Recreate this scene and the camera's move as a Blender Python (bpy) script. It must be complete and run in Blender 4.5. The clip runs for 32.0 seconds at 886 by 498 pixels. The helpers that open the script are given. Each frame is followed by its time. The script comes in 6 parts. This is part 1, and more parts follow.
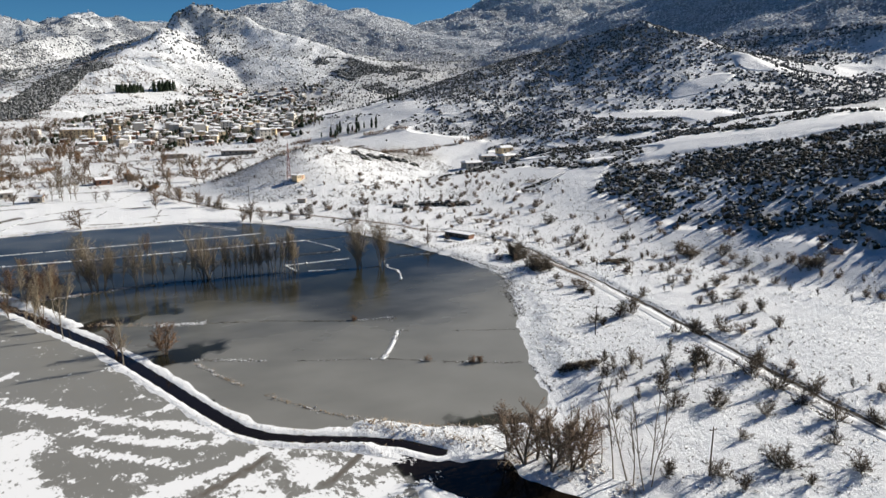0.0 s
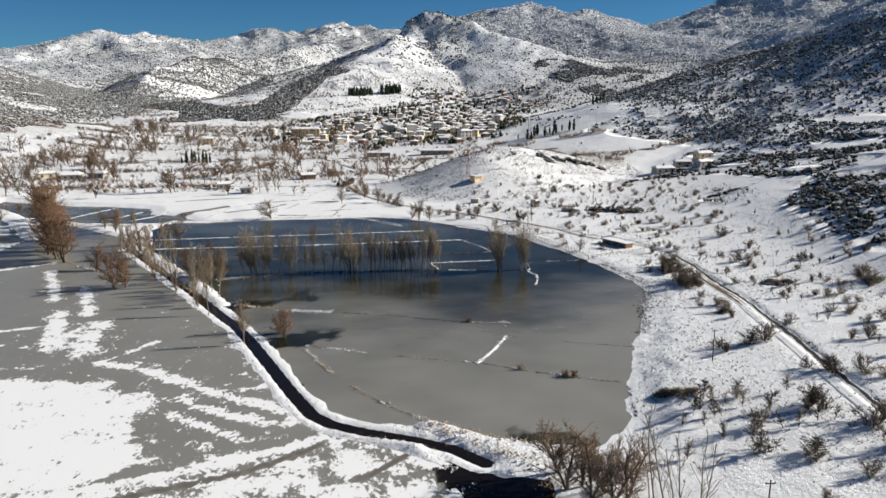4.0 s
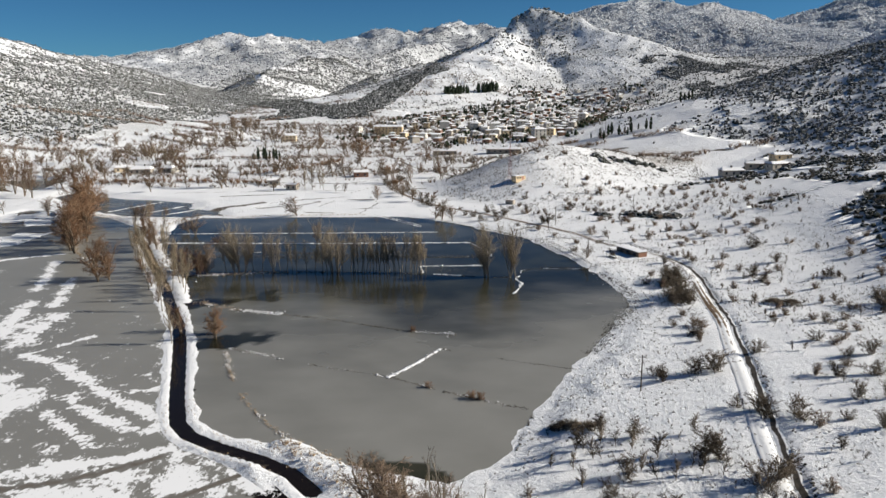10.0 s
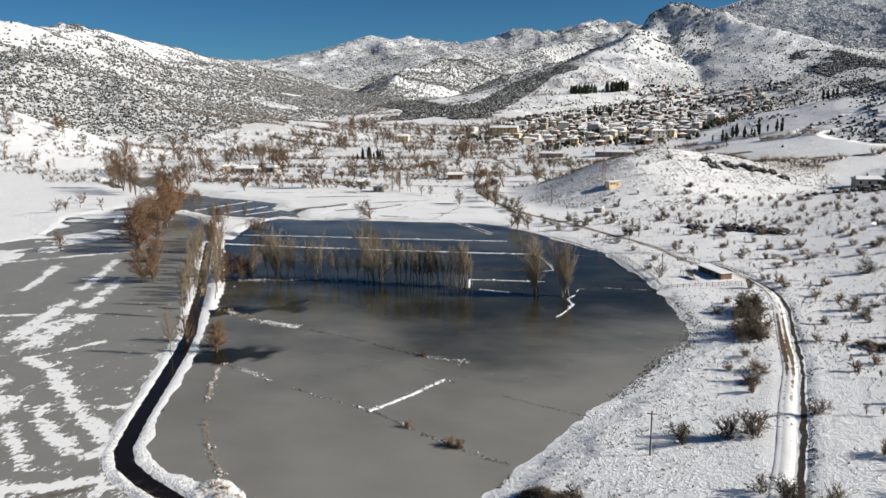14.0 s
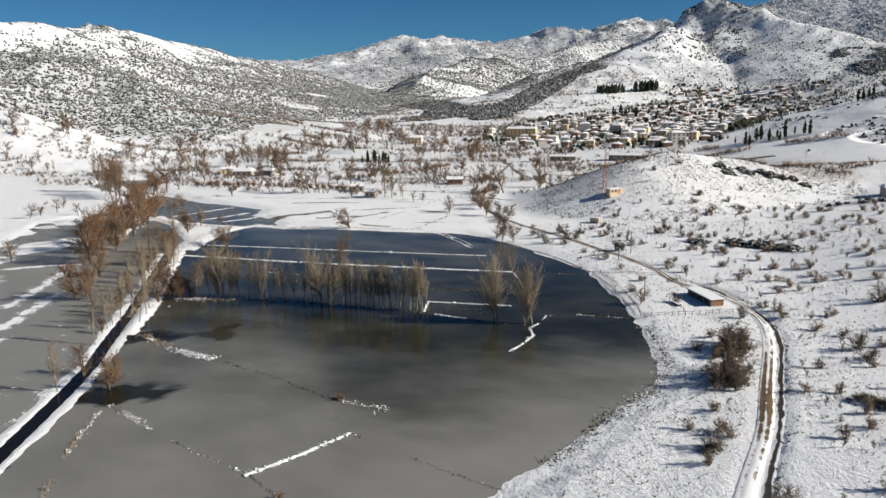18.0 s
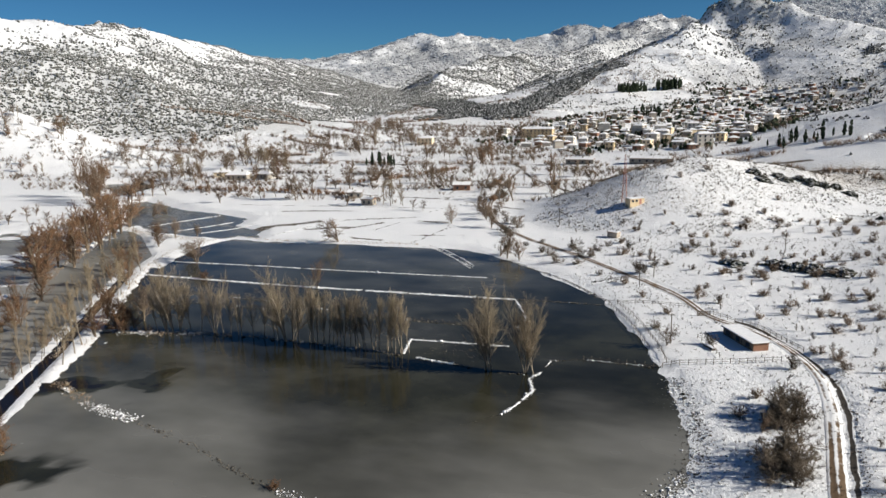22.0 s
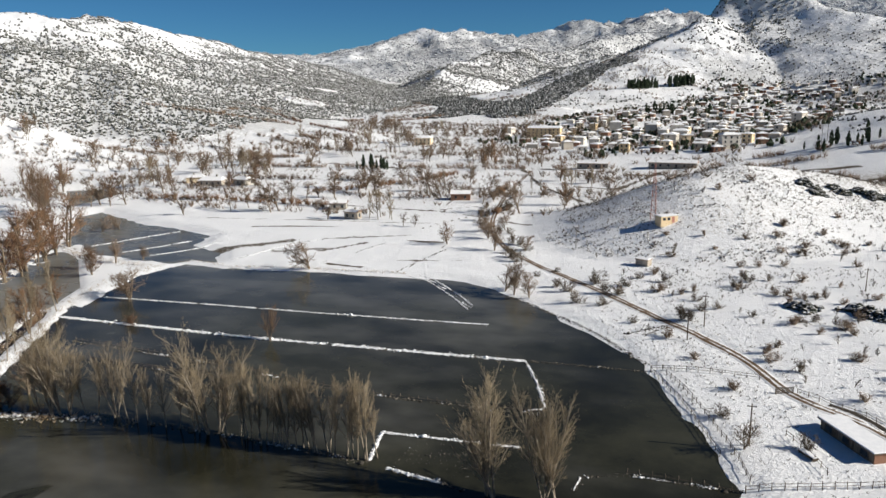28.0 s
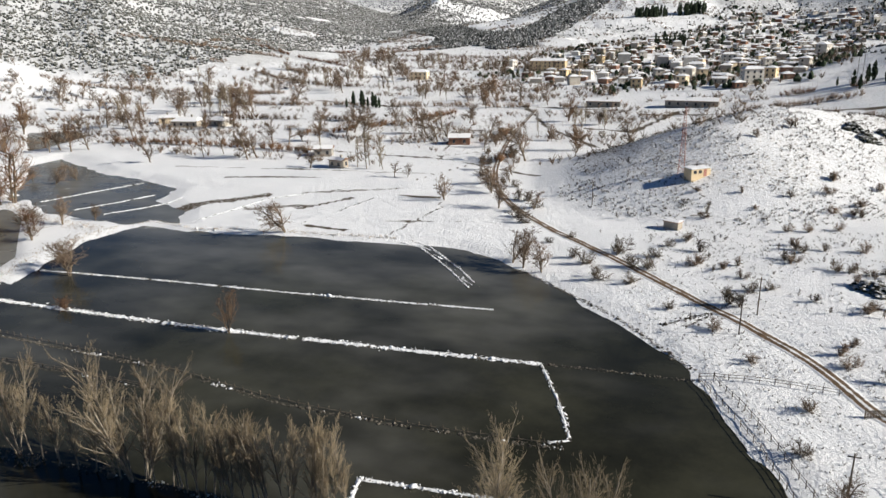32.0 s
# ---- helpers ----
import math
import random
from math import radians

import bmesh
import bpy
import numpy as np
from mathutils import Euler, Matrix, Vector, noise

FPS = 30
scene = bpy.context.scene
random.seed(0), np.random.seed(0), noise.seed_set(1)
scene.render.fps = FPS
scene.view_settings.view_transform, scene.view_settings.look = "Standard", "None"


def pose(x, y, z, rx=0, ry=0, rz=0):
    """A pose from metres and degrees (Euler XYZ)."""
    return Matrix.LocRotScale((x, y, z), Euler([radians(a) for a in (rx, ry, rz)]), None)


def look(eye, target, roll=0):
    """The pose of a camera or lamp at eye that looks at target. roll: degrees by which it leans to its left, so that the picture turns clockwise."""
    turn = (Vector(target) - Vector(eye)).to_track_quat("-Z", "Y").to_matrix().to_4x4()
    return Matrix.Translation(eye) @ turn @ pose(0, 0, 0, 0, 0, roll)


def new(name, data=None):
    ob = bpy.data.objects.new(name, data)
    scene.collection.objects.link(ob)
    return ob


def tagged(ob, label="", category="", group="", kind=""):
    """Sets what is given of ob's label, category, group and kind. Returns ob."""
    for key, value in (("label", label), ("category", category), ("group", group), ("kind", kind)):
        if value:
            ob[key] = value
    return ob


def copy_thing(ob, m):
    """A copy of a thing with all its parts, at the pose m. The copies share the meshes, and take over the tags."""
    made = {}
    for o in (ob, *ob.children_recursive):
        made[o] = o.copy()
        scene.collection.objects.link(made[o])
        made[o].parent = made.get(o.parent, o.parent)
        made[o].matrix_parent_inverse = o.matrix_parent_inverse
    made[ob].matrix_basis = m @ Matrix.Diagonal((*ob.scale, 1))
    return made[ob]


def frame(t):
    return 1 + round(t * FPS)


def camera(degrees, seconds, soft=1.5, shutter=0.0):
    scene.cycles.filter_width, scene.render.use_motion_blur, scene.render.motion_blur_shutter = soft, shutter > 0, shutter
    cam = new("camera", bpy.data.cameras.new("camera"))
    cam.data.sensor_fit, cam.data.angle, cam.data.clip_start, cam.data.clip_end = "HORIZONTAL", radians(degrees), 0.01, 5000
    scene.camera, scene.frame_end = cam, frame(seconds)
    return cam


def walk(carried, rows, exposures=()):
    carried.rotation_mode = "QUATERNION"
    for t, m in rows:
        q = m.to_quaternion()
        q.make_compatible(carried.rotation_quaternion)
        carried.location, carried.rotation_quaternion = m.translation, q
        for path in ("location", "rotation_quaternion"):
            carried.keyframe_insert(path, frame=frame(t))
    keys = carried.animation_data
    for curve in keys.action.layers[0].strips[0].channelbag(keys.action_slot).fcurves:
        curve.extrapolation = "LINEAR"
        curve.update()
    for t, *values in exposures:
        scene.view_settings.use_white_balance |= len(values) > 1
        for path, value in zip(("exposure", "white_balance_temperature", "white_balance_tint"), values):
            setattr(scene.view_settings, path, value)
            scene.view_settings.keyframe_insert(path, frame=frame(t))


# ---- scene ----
cam = camera(62.1, 32.0)
PATH = [
    (0, (-49.49, -179.403, 60.86), (-48.737, -177.602, 60.421), 0.2),
    (0.5, (-46.327, -180.343, 60.831), (-45.623, -178.523, 60.393), 0.1),
    (1, (-43.08, -181.253, 60.812), (-42.443, -179.409, 60.375), -0.0),
    (1.5, (-39.798, -182.074, 60.797), (-39.227, -180.207, 60.361), -0.1),
    (2, (-36.472, -182.745, 60.792), (-35.975, -180.857, 60.356), -0.1),
    (2.5, (-33.087, -183.215, 60.765), (-32.68, -181.306, 60.329), -0.2),
    (3, (-29.595, -183.443, 60.756), (-29.283, -181.517, 60.32), -0.2),
    (3.5, (-25.991, -183.464, 60.714), (-25.765, -181.525, 60.279), -0.2),
    (5.5, (-11.183, -182.714, 60.094), (-11.098, -180.764, 59.663), -0.3),
    (6, (-7.403, -182.286, 59.994), (-7.355, -180.333, 59.562), -0.4),
    (7, (0.209, -180.851, 59.675), (0.207, -178.898, 59.244), -0.5),
    (8, (7.604, -178.651, 59.428), (7.563, -176.698, 58.997), -0.5),
    (9, (14.679, -175.608, 59.252), (14.594, -173.657, 58.819), -0.6),
    (9.5, (18.185, -173.674, 59.141), (18.07, -171.725, 58.708), -0.4),
    (10, (21.54, -171.345, 59.027), (21.386, -169.399, 58.593), -0.5),
    (11, (28.023, -165.973, 58.7), (27.778, -164.035, 58.266), -0.7),
    (12, (34.135, -160.113, 58.349), (33.797, -158.19, 57.917), -0.7),
    (13, (39.909, -153.795, 58.014), (39.478, -151.89, 57.584), -0.8),
    (14, (45.463, -146.966, 57.762), (44.944, -145.082, 57.334), -0.9),
    (14.5, (47.924, -143.477, 57.694), (47.376, -141.602, 57.265), -0.8),
    (16.5, (56.247, -129.205, 57.528), (55.641, -127.347, 57.1), -0.8),
    (17, (57.972, -125.541, 57.55), (57.364, -123.685, 57.122), -0.8),
    (18, (60.384, -117.691, 57.528), (59.771, -115.836, 57.101), -1.0),
    (19, (61.466, -109.521, 57.258), (60.851, -107.666, 56.832), -1.0),
    (19.5, (61.313, -105.217, 57.206), (60.681, -103.368, 56.779), -1.0),
    (20, (60.757, -100.756, 57.182), (60.106, -98.914, 56.753), -1.0),
    (20.5, (59.93, -96.278, 57.165), (59.27, -94.441, 56.734), -1.0),
    (21, (59.031, -91.883, 57.109), (58.37, -90.045, 56.678), -1.0),
    (22, (57.316, -83.251, 56.898), (56.653, -81.414, 56.469), -1.05),
    (23, (55.623, -74.861, 56.692), (54.958, -73.025, 56.262), -1.1),
    (24, (53.596, -66.744, 56.664), (52.928, -64.909, 56.234), -1.1),
    (25, (51.392, -58.862, 56.668), (50.723, -57.027, 56.237), -1.1),
    (25.5, (50.271, -54.964, 56.652), (49.602, -53.129, 56.22), -1.1),
    (27.5, (45.066, -39.687, 56.439), (44.396, -37.854, 56.002), -1.1),
    (28, (43.707, -35.891, 56.416), (43.037, -34.058, 55.978), -1.0),
    (28.5, (42.371, -32.035, 56.418), (41.701, -30.203, 55.98), -1.0),
    (29, (41.033, -28.198, 56.412), (40.368, -26.38, 55.912), -1.0),
    (29.5, (39.658, -24.341, 56.43), (39.001, -22.543, 55.851), -1.0),
    (30, (38.27, -20.475, 56.474), (37.618, -18.687, 55.859), -0.9),
    (30.5, (36.978, -16.724, 56.472), (36.326, -14.935, 55.86), -1.0),
    (31, (35.643, -12.945, 56.445), (34.991, -11.156, 55.833), -1.1),
    (32, (33.008, -5.178, 56.384), (32.357, -3.389, 55.772), -1.1),
]
walk(cam, [(t, look(eye, target, roll)) for t, eye, target, roll in PATH], exposures=((0, 0.58), (8, 0.47), (15, 0.43), (32, 0.47)))

# ---- world, sun and exposure ----
SUN_TO = Vector((0.972, 0.11, 0.505)).normalized()
world = bpy.data.worlds.new("sky")
scene.world = world
world.use_nodes = True
wn = world.node_tree
sky = wn.nodes.new("ShaderNodeTexSky")
sky.sky_type = "NISHITA"
sky.sun_disc = False
sky.sun_elevation = math.asin(SUN_TO.z)
sky.sun_rotation = math.atan2(SUN_TO.x, SUN_TO.y)
sky.altitude = 2000
sky.air_density = 0.8
sky.dust_density = 0.0
sky.ozone_density = 3.0
back = wn.nodes["Background"]
back.inputs[1].default_value = 0.075
tint = wn.nodes.new("ShaderNodeMix")
tint.data_type, tint.blend_type = "RGBA", "MULTIPLY"
tint.inputs[0].default_value = 1.0
tint.inputs[7].default_value = (0.21, 0.44, 0.57, 1)
wn.links.new(sky.outputs[0], tint.inputs[6])
wn.links.new(tint.outputs[2], back.inputs[0])
sun_data = bpy.data.lights.new("sun", "SUN")
sun_data.energy = 5.0
sun_data.angle = radians(0.53)
sun_data.color = (1.0, 0.95, 0.85)
sun = new("sun", sun_data)
sun.matrix_world = look(SUN_TO * 300, (0, 0, 0))


# ---- materials ----
class Nodes:
    """Short-hand for writing a node material."""

    def __init__(self, name, rough=0.8, spec=0.3):
        self.mat = bpy.data.materials.new(name)
        self.mat.use_nodes = True
        self.t = self.mat.node_tree
        self.b = self.t.nodes["Principled BSDF"]
        self.b.inputs["Roughness"].default_value = rough
        self.b.inputs["Specular IOR Level"].default_value = spec
        self.pos = self.t.nodes.new("ShaderNodeNewGeometry")

    def put(self, value, socket):
        if isinstance(value, bpy.types.NodeSocket):
            self.t.links.new(value, socket)
        else:
            socket.default_value = (*value, 1) if isinstance(value, tuple) and len(value) == 3 and socket.type == "RGBA" else value

    def noise(self, scale, detail=4, rough=0.55, where=None, stretch=None, local=False):
        n = self.t.nodes.new("ShaderNodeTexNoise")
        n.inputs["Scale"].default_value = scale
        n.inputs["Detail"].default_value = detail
        n.inputs["Roughness"].default_value = rough
        src = where or (self.t.nodes.new("ShaderNodeTexCoord").outputs["Object"] if local else self.pos.outputs["Position"])
        if stretch:
            m = self.t.nodes.new("ShaderNodeMapping")
            m.inputs["Scale"].default_value = stretch[:3]
            if len(stretch) > 3:
                m.inputs["Rotation"].default_value[2] = radians(stretch[3])
            self.t.links.new(src, m.inputs[0])
            src = m.outputs[0]
        self.t.links.new(src, n.inputs["Vector"])
        return n.outputs[0]

    def attr(self, name):
        n = self.t.nodes.new("ShaderNodeAttribute")
        n.attribute_name = name
        return n.outputs["Fac"]

    def ramp(self, value, lo, hi, a=0.0, b=1.0):
        n = self.t.nodes.new("ShaderNodeMapRange")
        n.interpolation_type = "SMOOTHSTEP"
        for k, v in zip((0, 1, 2, 3, 4), (value, lo, hi, a, b)):
            self.put(v, n.inputs[k])
        return n.outputs[0]

    def math(self, op, a, b=0.0):
        n = self.t.nodes.new("ShaderNodeMath")
        n.operation = op
        self.put(a, n.inputs[0])
        self.put(b, n.inputs[1])
        return n.outputs[0]

    def mix(self, fac, a, b):
        n = self.t.nodes.new("ShaderNodeMix")
        n.data_type = "RGBA"
        self.put(fac, n.inputs[0])
        self.put(a, n.inputs[6])
        self.put(b, n.inputs[7])
        return n.outputs[2]

    def up(self):
        n = self.t.nodes.new("ShaderNodeSeparateXYZ")
        self.t.links.new(self.pos.outputs["Normal"], n.inputs[0])
        return n.outputs[2]

    def chance(self):
        return self.t.nodes.new("ShaderNodeObjectInfo").outputs["Random"]

    def island(self):
        return self.pos.outputs["Random Per Island"]

    def bump(self, height, strength=0.4, dist=0.1):
        n = self.t.nodes.new("ShaderNodeBump")
        n.inputs["Strength"].default_value = strength
        n.inputs["Distance"].default_value = dist
        self.t.links.new(height, n.inputs["Height"])
        self.t.links.new(n.outputs[0], self.b.inputs["Normal"])

    def done(self, color, rough=None):
        self.put(color, self.b.inputs["Base Color"])
        if rough is not None:
            self.put(rough, self.b.inputs["Roughness"])
        return self.mat


SNOW = (0.81, 0.81, 0.818)


def make_ground():
    n = Nodes("snowy_ground", 0.75, 0.25)
    veg, frost, mud, tuft = n.attr("veg"), n.attr("frost"), n.attr("mud"), n.attr("tuft")
    snow = n.mix(n.noise(0.07, 5), (0.76, 0.77, 0.79), (0.85, 0.85, 0.86))
    # woods and scrub seen between snow, at three sizes; also darkens ground as shade under shrubs
    fine = n.math("ADD", n.math("MULTIPLY", n.noise(0.030, 5, 0.65), 0.5), n.math("MULTIPLY", n.noise(0.26, 3, 0.6), 0.5))
    scrub_and_shade = n.ramp(n.math("ADD", fine, n.math("MULTIPLY", n.math("SUBTRACT", veg, 0.5), 0.42)), 0.475, 0.525)
    scrub_and_shade = n.math("MULTIPLY", scrub_and_shade, n.ramp(veg, 0.02, 0.12))
    scrub = n.mix(n.noise(0.4, 5, 0.7), (0.022, 0.028, 0.022), (0.10, 0.10, 0.085))
    broad = n.math("ADD", n.math("MULTIPLY", n.noise(0.012, 4, 0.6), 0.42), n.math("MULTIPLY", n.noise(0.20, 3, 0.65), 0.58))
    # frosted woods, their dark tone paled and blued to include distance haze
    wood = n.mix(n.ramp(broad, 0.45, 0.55), (0.13, 0.14, 0.155), (0.60, 0.61, 0.63))
    col = n.mix(n.math("MULTIPLY", scrub_and_shade, n.ramp(frost, 0, 1, 0.28, 0.7)), snow, n.mix(frost, scrub, wood))
    # dry grass showing through
    grass = n.ramp(n.math("ADD", n.noise(1.3, 4, 0.7), n.math("MULTIPLY", n.math("SUBTRACT", tuft, 0.5), 0.35)), 0.56, 0.68)
    grass = n.math("MULTIPLY", grass, n.ramp(tuft, 0.05, 0.4))
    col = n.mix(n.math("MULTIPLY", grass, 0.75), col, n.mix(n.noise(0.5), (0.10, 0.075, 0.045), (0.26, 0.20, 0.13)))
    dirt = n.mix(n.noise(0.8, 5), (0.035, 0.028, 0.02), (0.12, 0.09, 0.055))
    col = n.mix(n.ramp(n.math("ADD", mud, n.math("MULTIPLY", n.math("SUBTRACT", n.noise(0.9, 5, 0.7), 0.5), 0.8)), 0.42, 0.6), col, dirt)
    h = n.math("ADD", n.math("MULTIPLY", n.noise(0.6, 7, 0.72), 1.0), n.math("MULTIPLY", n.noise(0.12, 3), 1.5))
    h = n.math("ADD", h, n.math("MULTIPLY", n.math("MULTIPLY", n.noise(0.035, 7, 0.68), n.ramp(veg, 0.05, 0.4)), 14.0))
    h = n.math("ADD", h, n.math("MULTIPLY", n.noise(1.5, 4, 0.65), 0.7))
    n.bump(h, 0.75, 0.5)
    return n.done(col)


def make_water():
    n = Nodes("muddy_water_with_thin_ice", 0.06, 0.32)
    ice = n.attr("ice")
    big = n.noise(0.035, 3, 0.5, stretch=(1, 1.6, 1, 20))
    streak = n.noise(0.11, 4, 0.5, stretch=(0.6, 1.2, 1, -28))
    f = n.math("ADD", n.math("MULTIPLY", big, 0.82), n.math("MULTIPLY", streak, 0.18))
    film = n.ramp(n.math("ADD", ice, n.math("MULTIPLY", n.math("SUBTRACT", f, 0.5), 0.85)), 0.15, 0.95)
    water = n.mix(n.ramp(n.math("ADD", n.math("MULTIPLY", n.noise(0.03, 3), 0.75), n.math("MULTIPLY", n.noise(0.22, 6, 0.75), 0.25)), 0.38, 0.66), (0.014, 0.014, 0.009), (0.042, 0.041, 0.026))
    water = n.mix(n.ramp(ice, -0.45, -0.12, 1, 0), water, (0.010, 0.007, 0.005))
    col = n.mix(film, water, n.mix(n.noise(0.06, 4), (0.178, 0.174, 0.158), (0.252, 0.247, 0.23)))
    # thin soil and stubble, then drifted snow, on the flooded fields
    silt = n.attr("silt")
    earth = n.mix(n.noise(0.9, 5, 0.7), (0.03, 0.025, 0.02), (0.19, 0.15, 0.115))
    col = n.mix(n.math("MULTIPLY", n.ramp(n.math("ADD", silt, n.math("MULTIPLY", n.math("SUBTRACT", n.noise(0.5, 5, 0.7), 0.5), 1.2)), 0.4, 1.3), 0.85), col, earth)
    grain = n.math("ADD", n.math("MULTIPLY", n.noise(1.1, 6, 0.75, stretch=(1, 0.6, 1, 35)), 0.5), n.math("MULTIPLY", n.noise(0.2, 4, 0.6), 0.5))
    lying = n.ramp(n.math("ADD", n.attr("snowy"), n.math("MULTIPLY", n.math("SUBTRACT", grain, 0.5), 2.3)), 0.50, 0.55)
    lying = n.math("MULTIPLY", lying, n.ramp(n.attr("snowy"), 0.05, 0.2))
    col = n.mix(lying, col, SNOW)
    film = n.math("MAXIMUM", n.ramp(film, 0, 1, 0.0, 0.5), lying)
    n.bump(n.noise(0.5, 3), 0.03, 0.1)
    n.b.inputs["IOR"].default_value = 1.33
    return n.done(col, n.ramp(film, 0, 1, 0.10, 0.62))


def make_plain(name, a, b, scale=1.5, rough=0.85, spec=0.2, bump=0.0, per=None, snow=None, local=False):
    """Two mixed tones, varied from piece to piece, with snow on what faces up if wished."""
    n = Nodes(name, rough, spec)
    f = n.noise(scale, 5, 0.65, local=local)
    if per:
        f = n.math("ADD", n.math("MULTIPLY", f, 0.5), n.math("MULTIPLY", n.chance() if per == "object" else n.island(), 0.5))
    col = n.mix(n.ramp(f, 0.25, 0.75), a, b)
    if snow:
        lo, hi = snow
        k = n.math("ADD", n.up(), n.math("MULTIPLY", n.math("SUBTRACT", n.noise(scale * 1.7, 4, 0.7), 0.5), 0.9))
        col = n.mix(n.ramp(k, lo, hi), col, SNOW)
    if bump:
        n.bump(n.noise(scale * 4, 5), bump, 0.05)
    return n.done(col)


GROUND = make_ground()
WATER = make_water()
BARK = make_plain("grey_brown_bark", (0.10, 0.075, 0.05), (0.24, 0.19, 0.14), 2.0, bump=0.4)
BARK_PALE = make_plain("pale_poplar_bark", (0.15, 0.125, 0.095), (0.33, 0.28, 0.22), 2.0, bump=0.4)
TWIG_TAN = make_plain("tan_twigs", (0.155, 0.118, 0.074), (0.32, 0.255, 0.165), 1.0, per="object")
TWIG_BROWN = make_plain("brown_twigs", (0.11, 0.078, 0.055), (0.23, 0.165, 0.12), 1.0, per="object")
TWIG_RED = make_plain("russet_twigs", (0.11, 0.058, 0.032), (0.22, 0.125, 0.068), 1.0, per="object")
TWIG_GREY = make_plain("grey_brown_twigs", (0.05, 0.04, 0.03), (0.15, 0.12, 0.09), 1.0, per="object")
SCRUB = make_plain("dark_evergreen_scrub", (0.012, 0.018, 0.010), (0.065, 0.06, 0.044), 1.2, per="island", snow=(0.6, 1.15))
SCRUB_SNOWY = make_plain("snow_dusted_scrub", (0.022, 0.028, 0.022), (0.10, 0.097, 0.083), 0.8, per="island", snow=(0.34, 1.05))
SCRUB_DARK = make_plain("dark_scrub_under_snow", (0.02, 0.026, 0.024), (0.085, 0.085, 0.08), 0.8, per="island", snow=(0.45, 1.1))
# frosted woods with bluish distance haze in their colour, the first lifted further
FROST_HAZED = make_plain("hazed_hoar_frosted_wood", (0.20, 0.215, 0.24), (0.50, 0.51, 0.53), 0.5, per="island", snow=(-0.1, 0.85))
FROSTED = make_plain("hoar_frosted_wood", (0.08, 0.088, 0.10), (0.33, 0.34, 0.36), 0.5, per="island", snow=(0.1, 1.0))
CONIFER = make_plain("dark_cypress_foliage", (0.010, 0.018, 0.009), (0.035, 0.05, 0.025), 1.5, per="island", snow=(0.8, 1.3))
STONE = make_plain("dark_wet_stone", (0.03, 0.028, 0.024), (0.16, 0.14, 0.115), 1.6, per="island", bump=0.3)
SNOWCAP = make_plain("snow_lumps", (0.74, 0.75, 0.77), (0.86, 0.86, 0.87), 0.9, rough=0.7, bump=0.5)
REED = make_plain("dry_reeds", (0.20, 0.13, 0.07), (0.42, 0.31, 0.19), 1.2, per="island", snow=(0.75, 1.2))
WOOD = make_plain("weathered_wood", (0.07, 0.055, 0.042), (0.19, 0.155, 0.12), 2.5, per="object")
WALL_PALE = make_plain("pale_plaster", (0.36, 0.31, 0.25), (0.66, 0.62, 0.55), 0.4, per="object")
WALL_CREAM = make_plain("cream_plaster", (0.62, 0.47, 0.28), (0.78, 0.64, 0.44), 0.4, per="object")
WALL_GREY = make_plain("grey_stone_wall", (0.25, 0.23, 0.20), (0.42, 0.39, 0.34), 0.8, per="object")
WALL_BRICK = make_plain("brick_wall", (0.20, 0.10, 0.065), (0.32, 0.18, 0.12), 0.8, per="object")
ROOF = make_plain("snowy_tiled_roof", (0.16, 0.10, 0.075), (0.30, 0.19, 0.14), 0.6, per="object", snow=(0.15, 0.6))
GLASS = make_plain("dark_window_glass", (0.02, 0.024, 0.03), (0.05, 0.055, 0.065), 0.5, rough=0.1, spec=0.5)
METAL = make_plain("painted_steel", (0.30, 0.09, 0.06), (0.55, 0.30, 0.24), 1.0, rough=0.5)
GALV = make_plain("galvanised_steel", (0.30, 0.31, 0.32), (0.45, 0.46, 0.47), 1.0, rough=0.5)


def make_track(name, dark, pale):
    n = Nodes(name, 0.8, 0.3)
    rut = n.attr("rut")
    mud = n.mix(n.noise(1.0, 5), dark, pale)
    k = n.math("ADD", rut, n.math("MULTIPLY", n.math("SUBTRACT", n.noise(0.35, 5, 0.7, stretch=(1, 1, 1)), 0.5), 1.0))
    n.bump(n.noise(1.5, 5), 0.5, 0.1)
    return n.done(n.mix(n.ramp(k, 0.40, 0.56), SNOW, mud))


TRACK = make_track("muddy_track", (0.06, 0.038, 0.022), (0.20, 0.13, 0.075))
# wet mud darkened further to hold the ditch's own shadow
DITCH = make_track("shaded_wet_ditch", (0.015, 0.013, 0.011), (0.09, 0.075, 0.06))

# ---- the shape of the land ----
def lattice(ix, iy, seed):
    h = (ix.astype(np.int64) * 374761393 + iy.astype(np.int64) * 668265263 + seed * 1442695041) & 0x7FFFFFFF
    h = ((h ^ (h >> 13)) * 1274126177) & 0x7FFFFFFF
    return ((h ^ (h >> 16)) & 0xFFFF) / 65535.0


def value_noise(x, y, seed):
    ix, iy = np.floor(x), np.floor(y)
    fx, fy = x - ix, y - iy
    fx, fy = fx * fx * (3 - 2 * fx), fy * fy * (3 - 2 * fy)
    a, b = lattice(ix, iy, seed), lattice(ix + 1, iy, seed)
    c, d = lattice(ix, iy + 1, seed), lattice(ix + 1, iy + 1, seed)
    return (a + (b - a) * fx) * (1 - fy) + (c + (d - c) * fx) * fy


